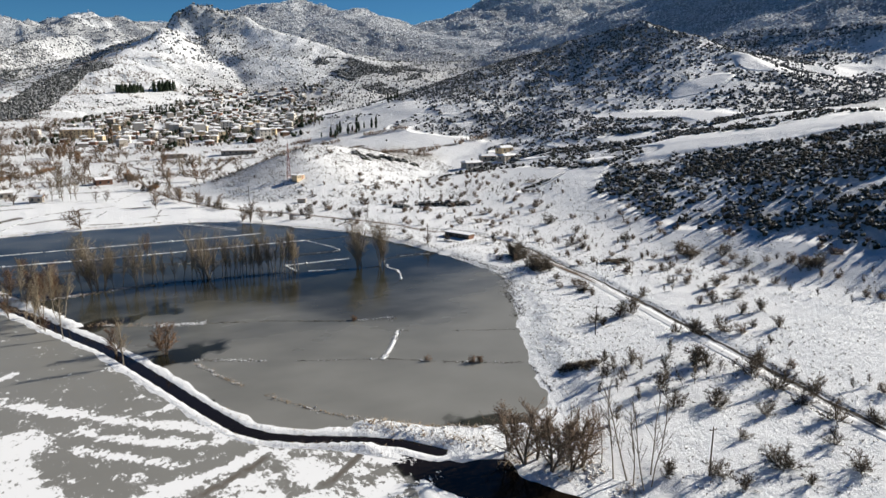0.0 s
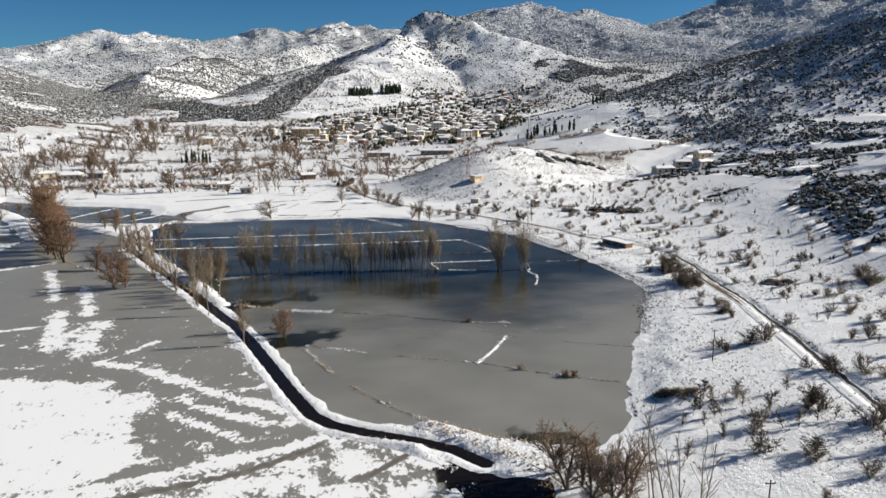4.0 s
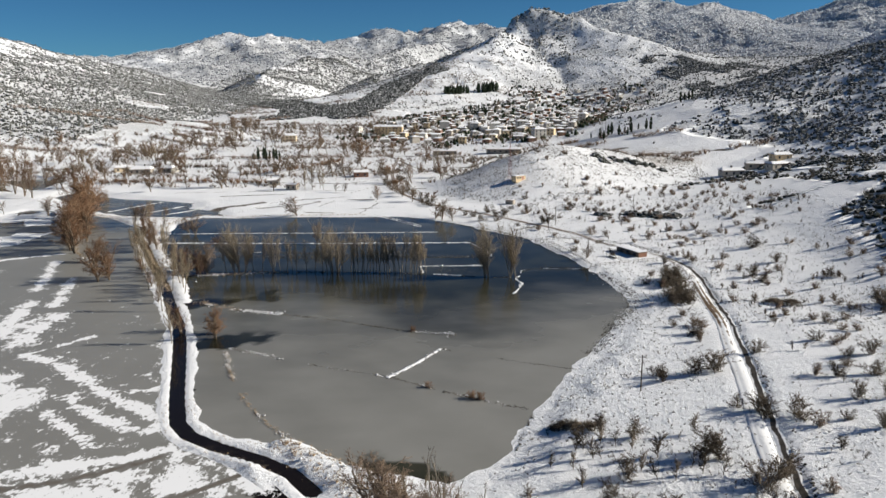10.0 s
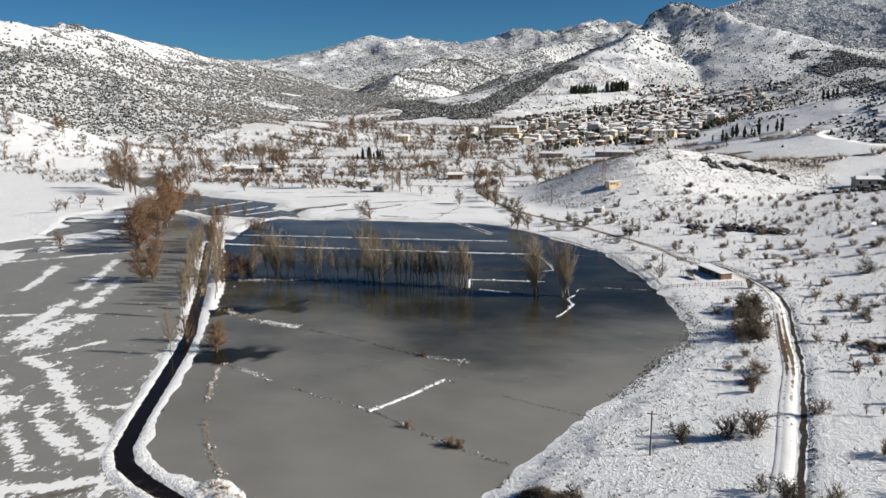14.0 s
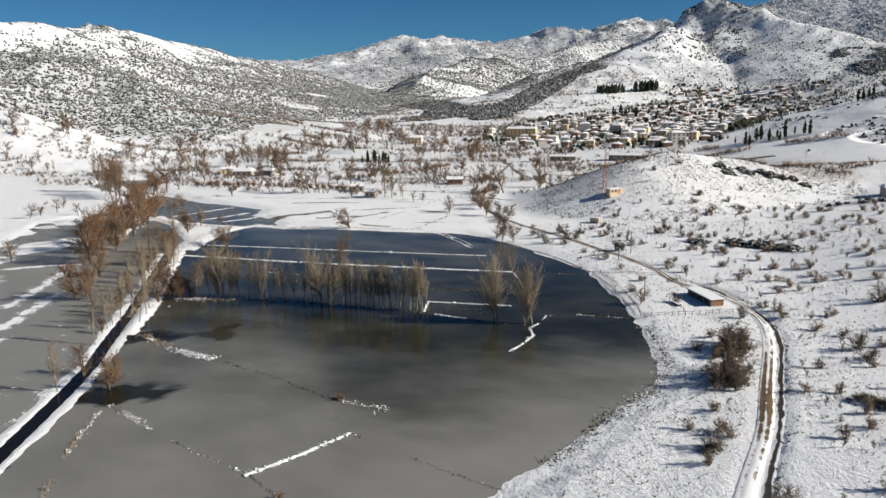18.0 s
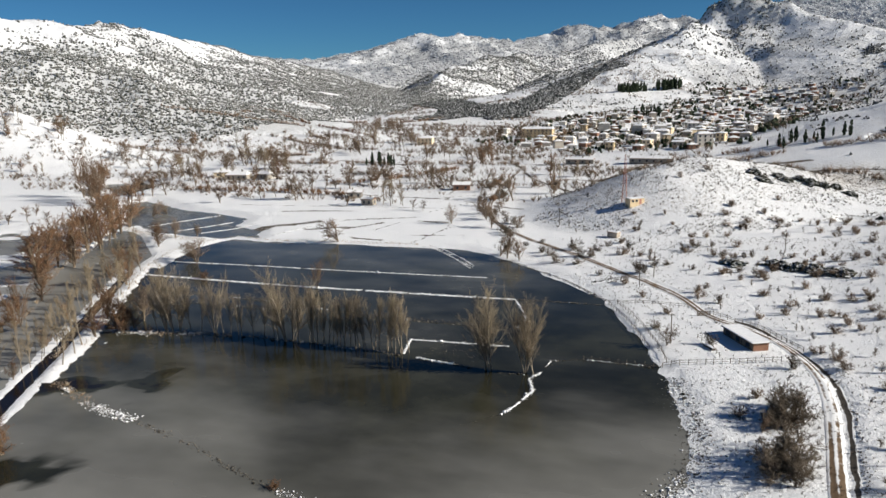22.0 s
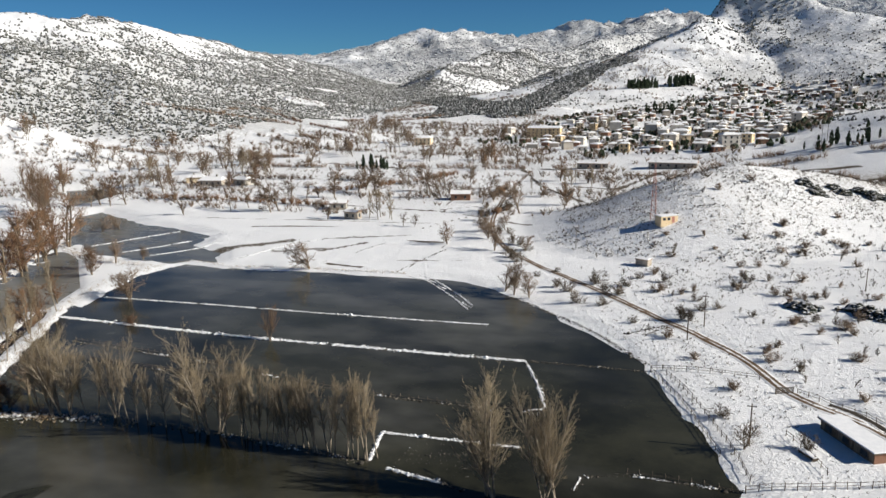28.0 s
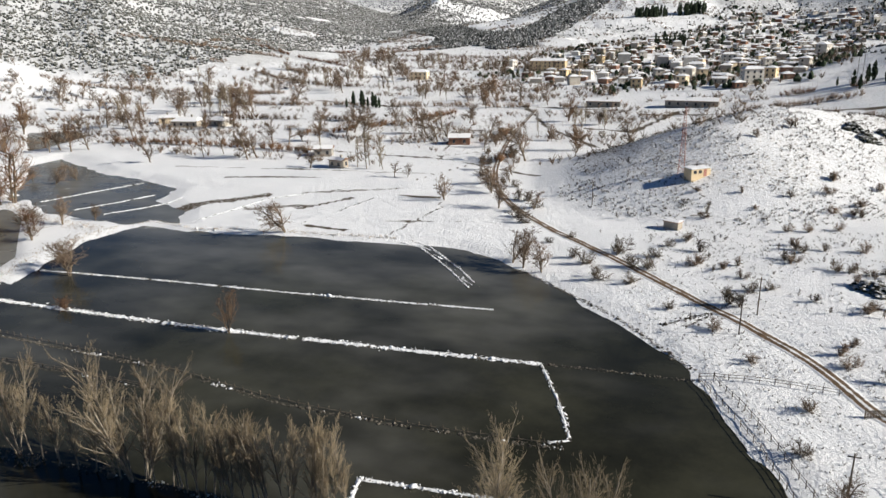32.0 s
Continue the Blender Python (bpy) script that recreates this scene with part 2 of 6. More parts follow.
def fbm(x, y, size, octaves, seed, ridged=False):
    """Fractal noise from 0 to 1 with features of the given size in metres."""
    total, amp, norm = 0.0, 1.0, 0.0
    for k in range(octaves):
        s = 2 ** k / size
        v = value_noise(x * s * 0.8 + y * s * 0.6 + 17.3 * k, y * s * 0.8 - x * s * 0.6 - 9.1 * k, seed + k)
        if ridged:
            v = 1 - np.abs(2 * v - 1)
        total, norm, amp = total + amp * v, norm + amp, amp * 0.5
    return total / norm


def smooth(lo, hi, v):
    u = np.clip((v - lo) / (hi - lo), 0, 1)
    return u * u * (3 - 2 * u)


def along(x, y, line):
    """Distance to a polyline, and the third column (if any) read at the nearest place."""
    best, value = np.full(np.shape(x), 1e9), np.zeros(np.shape(x))
    for a, b in zip(line[:-1], line[1:]):
        dx, dy = b[0] - a[0], b[1] - a[1]
        u = np.clip(((x - a[0]) * dx + (y - a[1]) * dy) / (dx * dx + dy * dy), 0, 1)
        d = np.hypot(x - a[0] - u * dx, y - a[1] - u * dy)
        near = d < best
        best = np.where(near, d, best)
        if len(a) > 2:
            value = np.where(near, a[2] + u * (b[2] - a[2]), value)
    return best, value


def inside(x, y, ring):
    """Signed distance to a closed outline, positive within."""
    odd = np.zeros(np.shape(x), bool)
    for a, b in zip(ring, ring[1:] + ring[:1]):
        if a[1] != b[1]:
            odd ^= ((a[1] > y) != (b[1] > y)) & (x < (b[0] - a[0]) * (y - a[1]) / (b[1] - a[1]) + a[0])
    d, _ = along(x, y, ring + ring[:1])
    return np.where(odd, d, -d)


LAKE = [(-12, -62.5), (-23.5, -57), (-31.5, -49), (-37.7, -37), (-43.7, -20.8), (-50.6, -5.8), (-60, 15), (-65.5, 27.3), (-71.5, 41), (-87, 64.5), (-109, 101),
        (-116, 120), (-121, 140), (-117, 157), (-100, 155), (-73, 159), (-55, 160), (-37, 161), (-24, 162), (-10, 155), (6, 140), (22, 125), (34, 109),
        (45, 82), (51, 65), (56, 46), (58.5, 30), (57, 19), (49, 5), (42, -14), (33, -31), (28, -46), (22, -63), (14, -71), (3, -68)]
NORTH_POOL = [(-192, 178), (-226, 213), (-225, 232), (-184, 212), (-157, 206), (-138, 198), (-132, 182), (-114, 171.5), (-107, 161), (-118, 156), (-134, 156), (-155, 158)]
UPPER_POOL = [(-301, 261), (-305, 285), (-283, 298), (-262, 284), (-252, 247), (-257, 234), (-275, 239)]
WEST_FLOOD = [(-8, -76), (-19, -66.5), (-30, -60), (-37, -52), (-45, -34), (-51, -19), (-58, -3), (-68, 15), (-76, 31), (-92, 58), (-114, 96), (-126, 124), (-180, 176), (-214, 176),
              (-222, 140), (-196, 98), (-214, 60), (-260, 20), (-300, -80), (-260, -220), (-100, -220), (-30, -130)]
SOUTH_POOL = [(-14, -72), (-12, -78), (-10, -85), (-2, -98), (10, -108), (14, -100), (4, -88), (4, -80), (-4, -78), (-8, -72)]
CANAL = [(-6, -74), (-10.5, -69), (-17, -65), (-26, -61), (-32, -57.5), (-36, -53), (-41, -42), (-48.5, -24), (-54, -11), (-60, 2), (-66, 12), (-72.5, 24), (-79, 36), (-95, 62.5), (-110, 88), (-117, 100)]
CAUSEWAY = [(-66.5, 22), (-71, 31), (-75.5, 40), (-89, 62), (-108, 93), (-118, 110), (-124, 128), (-123, 147), (-155, 152), (-190, 171)]
FAR_BANK = [(-163, 126), (-181, 154), (-194, 176), (-215, 200), (-260, 240), (-310, 285)]
NORTH_BANK = [(-123, 148), (-117, 160), (-100, 156.5), (-73, 161), (-55, 162), (-41, 163)]
MOUTH_BANK = [(-14, -60.5), (-9, -64.5), (-3, -68.5), (3, -71.5), (8, -75)]
DYKE = [(-41, 163), (-32, 160), (-20, 147), (-11.5, 136)]
STRIPS = [([(27, 214), (30, 211), (35, 203), (34, 197), (27, 193)], 0.7, 0.5), ([(-119, 172), (-112, 182), (-100, 194)], 4.0, 0.46), ([(-96, 178), (-80, 186)], 2.0, 0.42), ([(-90, 200), (-60, 214)], 1.6, 0.44), ([(-52, 176), (-30, 182)], 1.2, 0.44), ([(-130, 214), (-96, 222)], 1.8, 0.45), ([(-81, 182), (-71, 197)], 1.6, 0.5), ([(-57, 205), (-44, 205)], 1.5, 0.55), ([(-70, 166.5), (-57, 165.5)], 1.2, 0.6), ([(-160, 225), (-110, 232), (-60, 236)], 1.2, 0.48),
          ([(-20, 240), (-60, 262), (-130, 270)], 1.2, 0.5), ([(-60, 330), (-130, 338), (-200, 352)], 1.6, 0.5), ([(-10, 300), (-40, 345), (-70, 420)], 1.8, 0.5), ([(0, 380), (60, 372), (110, 360)], 2.5, 0.5), ([(-64, 260), (-74, 300)], 1.2, 0.48), ([(-21, 344), (1, 337), (18, 386)], 2.2, 0.55), ([(-75, 262), (-45, 286)], 1.0, 0.5), ([(-60, 409), (-10, 391)], 2.2, 0.55),
          ([(-206, 423), (-141, 403)], 2.5, 0.55), ([(-109, 316), (-76, 322)], 1.4, 0.55), ([(-61, 225), (-45, 270)], 0.9, 0.48), ([(-44, 165), (-40, 194), (-48, 215)], 0.8, 0.45), ([(-104, 163), (-96, 191), (-79, 209)], 0.7, 0.45), ([(60, 318), (110, 330), (170, 322)], 2.2, 0.5)]
TRACK_LINE = [(-58, 400), (-56, 377), (-52, 325), (-42, 262), (-33, 228), (-24, 208), (-12, 190), (9, 167), (25, 148), (33, 139), (42, 129), (51, 118), (55.5, 109.5),
              (58.5, 102), (62.5, 97), (67, 93.5), (72, 89), (77, 79), (80.3, 66), (80.2, 54), (79.2, 41.5), (76.9, 22.4), (75, 3), (73, -7), (70, -22), (67.3, -38), (63.8, -54), (61, -68), (58.8, -82), (57.2, -96), (56, -120), (56, -150), (55, -260), (48, -420)]
DITCH_LINE = [(65.5, 98), (70.5, 94), (75.6, 85), (80, 74), (82.6, 62), (82.4, 50), (81.4, 41), (79.2, 21.5), (77.2, 3), (75.2, -8), (72.3, -23), (69.5, -39), (66, -55), (63.2, -69), (61, -83), (59.4, -97), (58.2, -121), (58.2, -150), (57.2, -260), (50.2, -420)]

# snow lying on the flooded fields: broad sheets with how much they cover, bands with their half widths, and dark cuts
SNOW_SHEETS = [([(-150, -22), (-86, -31), (-80, -32), (-75, -39), (-70, -37), (-66, -42), (-68, -50), (-66, -60), (-60, -68), (-72, -78), (-150, -72)], 0.73, 3.5),
               ([(-34, -59), (-12, -65), (-14, -84), (-34, -130), (-120, -190), (-150, -84), (-80, -79), (-54, -70.5), (-41, -64)], 0.57, 2.5), ([(-99, 12), (-91.5, 1), (-88.5, -14), (-93, -17), (-104, -8)], 0.62, 2.0)]
SNOW_BANDS = [([(-85, -21), (-71.5, -28.6), (-59.5, -38.3), (-50.8, -43.8), (-39, -53)], 1.7), ([(-85, -20), (-81, -14), (-77, -8)], 1.0), ([(-64, -42), (-53, -51), (-40, -56.5)], 1.2), ([(-62.5, -50.5), (-52, -58), (-46, -63)], 1.1),
              ([(-80, -80), (-60, -73.5), (-51, -70.5), (-39.8, -66), (-32, -61.8)], 1.7), ([(-92, -17), (-94, -3), (-97, 9)], 2.6), ([(-102, -11), (-106, 4), (-110, 19)], 2.4), ([(-101.6, 16), (-108, 30), (-114, 46)], 1.7),
              ([(-117, 32), (-125, 50), (-133, 68)], 1.6), ([(-134, 27), (-141, 42), (-149, 58)], 1.5), ([(-175, 52), (-150, 72), (-138, 80)], 1.2), ([(-47, -38), (-52, -40), (-56, -44)], 0.9), ([(-126, 2), (-112, 6)], 0.8)]
DARK_CUTS = [[(-80, -85), (-60, -78.5), (-51, -75.4), (-45.3, -73.3), (-39.3, -69.5), (-32.8, -64.4)], [(-27, -77.5), (-21, -72.4), (-15.6, -67)]]

# ridges: x, y and the height above the valley; then the reach of the slope and how rough it is
RIDGES = [
    ([(40, 252, 19), (52, 266, 21.5), (80, 285, 16), (112, 302, 8)], 66, 0.06, 1.5),
    ([(300, -160, 50), (300, -20, 48), (300, 50, 42), (304, 110, 36), (312, 170, 30)], 190, 0.12, 1.25),
    ([(140, 530, 3), (185, 516, 20), (228, 506, 25), (290, 503, 56), (335, 503, 80), (376, 498, 100), (428, 450, 112), (430, 368, 98), (420, 298, 76), (400, 200, 48), (380, 110, 40)], 300, 0.22, -1.3),
    ([(-230, 905, 10), (-159, 1025, 38), (-125, 1130, 62), (-60, 1215, 95), (2, 1290, 126), (18, 1345, 142), (40, 1395, 150), (74, 1428, 168), (120, 1425, 174), (158, 1412, 172), (175, 1408, 168), (260, 1300, 136), (349, 1210, 96), (420, 1130, 52)], 430, 0.30, -1.45),
    ([(255, 2100, 165), (295, 2098, 222), (345, 2092, 272), (413, 2079, 292), (560, 1940, 255), (661, 1809, 200), (742, 1672, 150), (786, 1527, 105), (820, 1400, 50)], 800, 0.25, -1.05),
    ([(1180, 3200, 190), (1290, 3160, 270), (1400, 3115, 350), (1518, 3061, 410), (1748, 2940, 455), (1966, 2803, 425), (2300, 2500, 380)], 1100, 0.25, -1.0),
    ([(880, 1540, 20), (905, 1430, 70), (930, 1320, 130), (955, 1200, 205), (980, 1060, 262), (985, 914, 290), (990, 615, 270), (960, 200, 240), (900, -200, 200), (820, -700, 170)], 760, 0.26, -1.65),
    ([(-860, 200, 136), (-875, 560, 145), (-868, 726, 144), (-860, 850, 140), (-947, 1001, 158), (-1005, 1149, 164), (-1019, 1267, 153), (-1023, 1389, 141), (-1011, 1578, 116), (-988, 1767, 98), (-945, 1959, 58), (-880, 2100, 10)], 470, 0.38, -1.2),
    ([(-2100, 2400, 170), (-1461, 2705, 176), (-1293, 2790, 208), (-1082, 2772, 232), (-995, 2805, 236), (-865, 2849, 220), (-782, 2977, 242), (-667, 3109, 234), (-567, 3232, 268), (-446, 3252, 290), (-264, 3375, 294), (-168, 3383, 340), (-36, 3389, 350), (400, 3300, 300)], 1150, 0.45, -1.12),
    ([(-527, 1289, 4), (-539, 1446, 32), (-546, 1656, 88), (-496, 1830, 112), (-434, 1949, 128), (-350, 2172, 145), (-200, 2500, 190)], 225, 0.35, -1.1),
    ([(-330, 1360, 20), (-250, 1450, 66), (-145, 1530, 90), (-20, 1500, 120)], 215, 0.4, -1.2),
    ([(-1300, -900, 120), (-300, -1300, 140), (700, -1200, 130)], 600, 0.3, 1.2),
    ([(-866, 949, 88), (-822, 921, 96), (-757, 910, 94), (-673, 911, 76), (-625, 944, 55), (-566, 1038, 28), (-541, 1163, 8)], 240, 0.30, -1.15),
    ([(-840, 766, 79), (-778, 757, 84), (-710, 726, 79), (-654, 682, 62), (-612, 639, 51)], 200, 0.30, -1.10),
    ([(-666, 480, 77), (-646, 504, 77), (-626, 527, 73), (-614, 554, 73), (-575, 578, 65), (-526, 582, 54), (-482, 592, 42), (-443, 608, 31)], 230, 0.30, -1.15),
    ([(-512, 352, 42), (-496, 371, 42), (-478, 376, 40), (-451, 377, 28), (-433, 381, 18)], 95, 0.12, -1.10),
    ([(-128, 955, 6), (-92, 978, 22), (-66, 990, 24), (-44, 1000, 12)], 70, 0.1, -1.1),
]


SCRUB_BELTS = [([(160, 226), (168, 219), (187, 196), (215, 186), (232, 164), (244, 147)], 9), ([(169, 372), (196, 350), (222, 308), (235, 240), (262, 205)], 14), ([(244, 147), (257, 118), (298, 119), (320, 88)], 6), ([(171, 188), (193, 177), (200, 145)], 8),
               ([(270, 180), (310, 165), (360, 130)], 9), ([(150, 395), (190, 410), (240, 400)], 7), ([(130, 140), (150, 150), (172, 160)], 4), ([(110, 230), (140, 236), (168, 232)], 4),
               ([(172, 396), (211, 372), (240, 333), (254, 278), (259, 222)], 9), ([(191, 288), (193, 228), (204, 197), (228, 183)], 8), ([(172, 195), (170, 152), (187, 138)], 6), ([(248, 181), (247, 136), (275, 137)], 5)]

# darker woods on the lower slopes
WOODS = [([(-510, 1630), (-470, 1690), (-425, 1760)], 40), ([(-386, 1095), (-272, 917), (-203, 844), (-175, 863)], 26), ([(-180, 887), (-161, 1013), (-143, 1073)], 16), ([(-177, 808), (-163, 980), (-131, 1140), (-98, 1161)], 22), ([(-269, 834), (-242, 873), (-205, 884)], 30), ([(-20, 904), (19, 966)], 8), ([(305, 1156), (342, 1057), (406, 1085)], 34), ([(342, 1057), (332, 1000)], 22)]
# open snowfields between the woods: centre and half sizes
SNOWFIELDS = [(-516, 735, 40, 16), (-480, 866, 36, 14), (-648, 1106, 60, 30), (-588, 1144, 50, 26), (350, 274, 30, 14), (417, 280, 24, 26), (318, 178, 26, 14), (-146, 828, 46, 34), (-20, 1090, 50, 36), (-20, 1220, 40, 20)]

KNOB = [(60, 1424, 30), (82, 1432, 38), (120, 1424, 30), (158, 1414, 18)]


def land(x, y, want=False):
    """The height of the land at x, y; with want, also what grows on it."""
    x, y = np.asarray(x, float), np.asarray(y, float)
    z = np.interp(y, [-60, 0, 40, 110, 175], [0.9, 0.8, 0.5, 0.5, 0.9]) + 0.0105 * np.clip(y - 175, 0, 1100)
    shore = np.interp(y, [-150, -110, -75, -40, 0, 28, 65, 107, 140, 160, 250, 400], [10, 10, 15, 30, 46, 58, 51, 35, 10, -5, 5, 30])
    rise = np.interp(y, [-120, -60, 0, 35, 60, 90, 130, 220], [0.125, 0.125, 0.085, 0.055, 0.032, 0.030, 0.042, 0.03])
    z = z + rise * np.clip(x - shore, 0, 120)
    parts = []
    warp = 0.5 - fbm(x, y, 260, 4, 90)
    for k, (line, reach, rough, power) in enumerate(RIDGES):
        gully = fbm(x, y, reach * 0.55, 6, 31 + 7 * k, True) - 0.62
        rise_here = np.zeros(np.shape(x))
        nearest = np.full(np.shape(x), 1e9)
        for a, b in zip(line[:-1], line[1:]):
            d, top = along(x, y, [a, b])
            u = np.clip(1 - d / reach * (1 + 0.35 * warp), 0, 1)
            shape = u ** -power if power < 0 else (u * u * (3 - 2 * u)) ** 0.5 * u ** (power - 1)
            rise_here = np.maximum(rise_here, top * shape)
            nearest = np.minimum(nearest, d)
        parts.append(np.clip(rise_here * (1 + rough * gully * np.clip(nearest / reach * 3.5, 0.25, 1)), 0, None))
    hills = sum(p ** 3 for p in parts) ** (1 / 3)
    small = fbm(x, y, 22, 4, 5) - 0.5
    hills = hills * (1 + 0.42 * (fbm(x, y, 190, 5, 155, True) - 0.66) * smooth(15, 55, hills) * smooth(-330, -470, x) * smooth(1800, 1500, y) * (1 - 0.8 * smooth(85, 130, hills)) + 0.26 * (fbm(x, y, 420, 5, 145, True) - 0.74) * smooth(60, 200, hills) * smooth(2300, 2700, y) * (1 - 0.7 * smooth(600, 1000, x)) + 0.26 * (fbm(x, y, 230, 4, 148, True) - 0.68) * smooth(30, 90, hills) * smooth(1400, 1700, y) * smooth(200, -200, x) + 0.10 * (fbm(x, y, 95, 5, 140, True) - 0.6) + 0.16 * (fbm(x, y, 320, 4, 150, True) - 0.6) * smooth(40, 120, hills))
    d, top = along(x, y, KNOB)
    u = np.clip(1 - d / 52 * (1 + 0.5 * warp), 0, 1)
    knob = top * np.clip(u * 1.7, 0, 1) ** 1.1 * (1 + 0.4 * (fbm(x, y, 26, 4, 160, True) - 0.6))
    hills = hills + knob
    z = z + hills + small * (0.5 + 0.012 * np.clip(hills, 0, 120))
    z = z + 0.25 * (fbm(x, y, 5, 3, 8) - 0.5)
    # wet ground west of the canal: low banks and snow just above the water
    wet = smooth(0, 3, inside(x, y, WEST_FLOOD))
    low = fbm(x, y, 26, 5, 51) * 0.6 + fbm(x, y, 8, 4, 61) * 0.4
    z = z * (1 - wet) + wet * np.where(x < -165, np.clip((low - 0.52) * 1.6, -0.3, 0.22), -0.3)
    for ring in (LAKE, NORTH_POOL, SOUTH_POOL, UPPER_POOL):
        d = inside(x, y, ring)
        edge = (fbm(x, y, 8, 5, 71) - 0.5) * 3.4 + (fbm(x, y, 3.2, 3, 72) - 0.5) * 2.2
        away = -(d + edge)
        z = np.minimum(z, np.where(away > 0, 0.10 + 0.13 * away + 0.012 * away ** 2, 0.10 + 0.16 * away))
        z = np.where(d > 1.5, np.maximum(np.minimum(z, -0.12), -0.9), z)
    # banks and cuts
    d, _ = along(x, y, CANAL)
    ragged = (fbm(x, y, 2.2, 3, 81) - 0.5) * 0.6 + (fbm(x, y, 9, 3, 85) - 0.5) * 1.8
    bank = 0.26 * smooth(4.0, 3.0, d + 1.3 * ragged) * smooth(0.9, 2.1, d + 0.3 * ragged)
    z = np.where((d > 4.8) & (d < 9) & (inside(x, y, LAKE) > -4), np.minimum(z, -0.2), z)
    z = np.where((d < 6.5) & (y < 22) & (y > -58), bank - 0.1, np.where(d < 6.5, np.maximum(z, bank - 0.1), z))
    z = np.where(d < 2.0, np.minimum(z, -0.35 + 0.6 * smooth(0.6, 2.0, d)), z)
    rough_edge = (fbm(x, y, 6, 3, 81) - 0.5) * 1.6
    for line, half, top in ((CAUSEWAY, 0.95, 0.5), (FAR_BANK, 3.0, 0.8), (NORTH_BANK, 0.9, 0.45), (DYKE, 0.35, 0.2), (MOUTH_BANK, 2.0, 1.0)):
        d, _ = along(x, y, line)
        d = d + rough_edge * 0.9 + (fbm(x, y, 2.6, 3, 85) - 0.5) * 1.2
        z = np.where(d < half * 2, np.maximum(z, top * smooth(half * 1.7, half * 0.6, d) - 0.15), z)
    d, _ = along(x, y, DITCH_LINE)
    z = z - 0.4 * smooth(1.9, 0.6, d)
    d, _ = along(x, y, TRACK_LINE)
    z = z - 0.15 * smooth(3.0, 1.2, d)
    if not want:
        return z
    names = ("knoll", "east", "round", "peak", "dome", "far", "rear", "west", "range", "spur", "spur_b", "south", "flank", "flank_b", "flank_c", "foot", "mound")
    share = {n: p / (hills + 1e-3) for n, p in zip(names, parts)}
    share["west"] = share["west"] + share["flank"] + share["flank_b"] + share["flank_c"]
    patch = fbm(x, y, 150, 4, 120)
    fine = fbm(x, y, 38, 4, 130)
    hi = smooth(4, 16, hills)
    v = hi * (0.30 + (1.1 + 0.5 * share["spur"]) * (patch - 0.5) + 0.55 * (fine - 0.5)) * (1 - np.clip(share["knoll"] * 1.3, 0, 1))
    v = v + hi * (0.05 * share["peak"] + 0.25 * share["round"] * smooth(175, 230, x) - 0.35 * share["round"] * smooth(215, 160, x) + 0.44 * share["west"] * (1 - 1.35 * smooth(78, 130, hills)) + 0.22 * share["spur"] + 0.45 * share["spur_b"] + 0.38 * share["range"] + 0.78 * share["dome"] + 0.5 * share["rear"] + 0.62 * share["far"])
    v = v * (1 - 0.9 * np.clip(share["foot"] + share["mound"], 0, 1))
    for fx, fy, rx, ry in SNOWFIELDS:
        d = np.hypot((x - fx) / rx, (y - fy) / ry) + 0.9 * (fine - 0.5)
        v = v * smooth(0.7, 1.1, d)
    v = v + 0.14 * share["west"] * smooth(80, 120, hills) + 0.35 * smooth(8, 20, knob) - 0.55 * share["rear"] * smooth(130, 70, hills) * (x > 430)
    edge = np.interp(y, [-200, -35, 2, 30, 56, 105, 131, 200, 260], [120, 127, 130, 131, 132, 150, 172, 205, 225])
    east = smooth(-4, 8, x - edge + 14 * (fine - 0.5)) * smooth(326, 300, x + y + 40 * (fine - 0.5))
    v = np.maximum(v * (1 - smooth(0, 20, x - edge) * smooth(300, 250, y) * smooth(372, 345, x + 0.25 * y)), east * (0.72 + 0.9 * (fine - 0.44)))
    for line, half in WOODS:
        d, _ = along(x, y, line)
        v = np.maximum(v, 0.7 * smooth(half * 1.5, half * 0.5, d + half * 1.8 * (fine - 0.5)))
    for line, half in SCRUB_BELTS:
        d, _ = along(x, y, line)
        v = np.maximum(v, (0.5 + 0.9 * (fine - 0.42)) * smooth(half * 1.5, half * 0.6, d + 16 * (fine - 0.5)))
    frost = np.clip(share["dome"] + share["far"] + share["rear"] * 0.9 + share["range"] * 0.75 + smooth(140, 190, hills) * share["west"] * 0.6, 0, 1) * smooth(40, 120, hills)
    mud = np.zeros(np.shape(x))
    for line, half, amount in STRIPS:
        d, _ = along(x, y, line)
        d = d + (fbm(x, y, 9, 4, 89) - 0.5) * (1.0 + half)
        mud = np.maximum(mud, min(1, amount * 1.3) * smooth(half * 1.5, half * 0.5, d))
    d, _ = along(x, y, CANAL)
    mud = np.maximum(mud, 0.9 * smooth(1.7, 1.2, d))
    mud = np.maximum(mud, 0.75 * smooth(0.10, -0.1, z))
    tuft = 0.16 + 0.42 * np.clip(share["knoll"] * 1.4, 0, 1) * smooth(1, 8, hills) + 0.40 * smooth(0.42, 0.60, patch) * smooth(150, 300, y)
    tuft = tuft + 0.45 * wet * smooth(-30, -75, y) * smooth(-130, -60, x)
    d, _ = along(x, y, CAUSEWAY)
    tuft = tuft + 0.5 * smooth(6, 2, d) * smooth(0.8, 1.8, d)
    return z, np.clip(v, 0, 1), frost, np.clip(mud, 0, 1), np.clip(tuft, 0, 1)



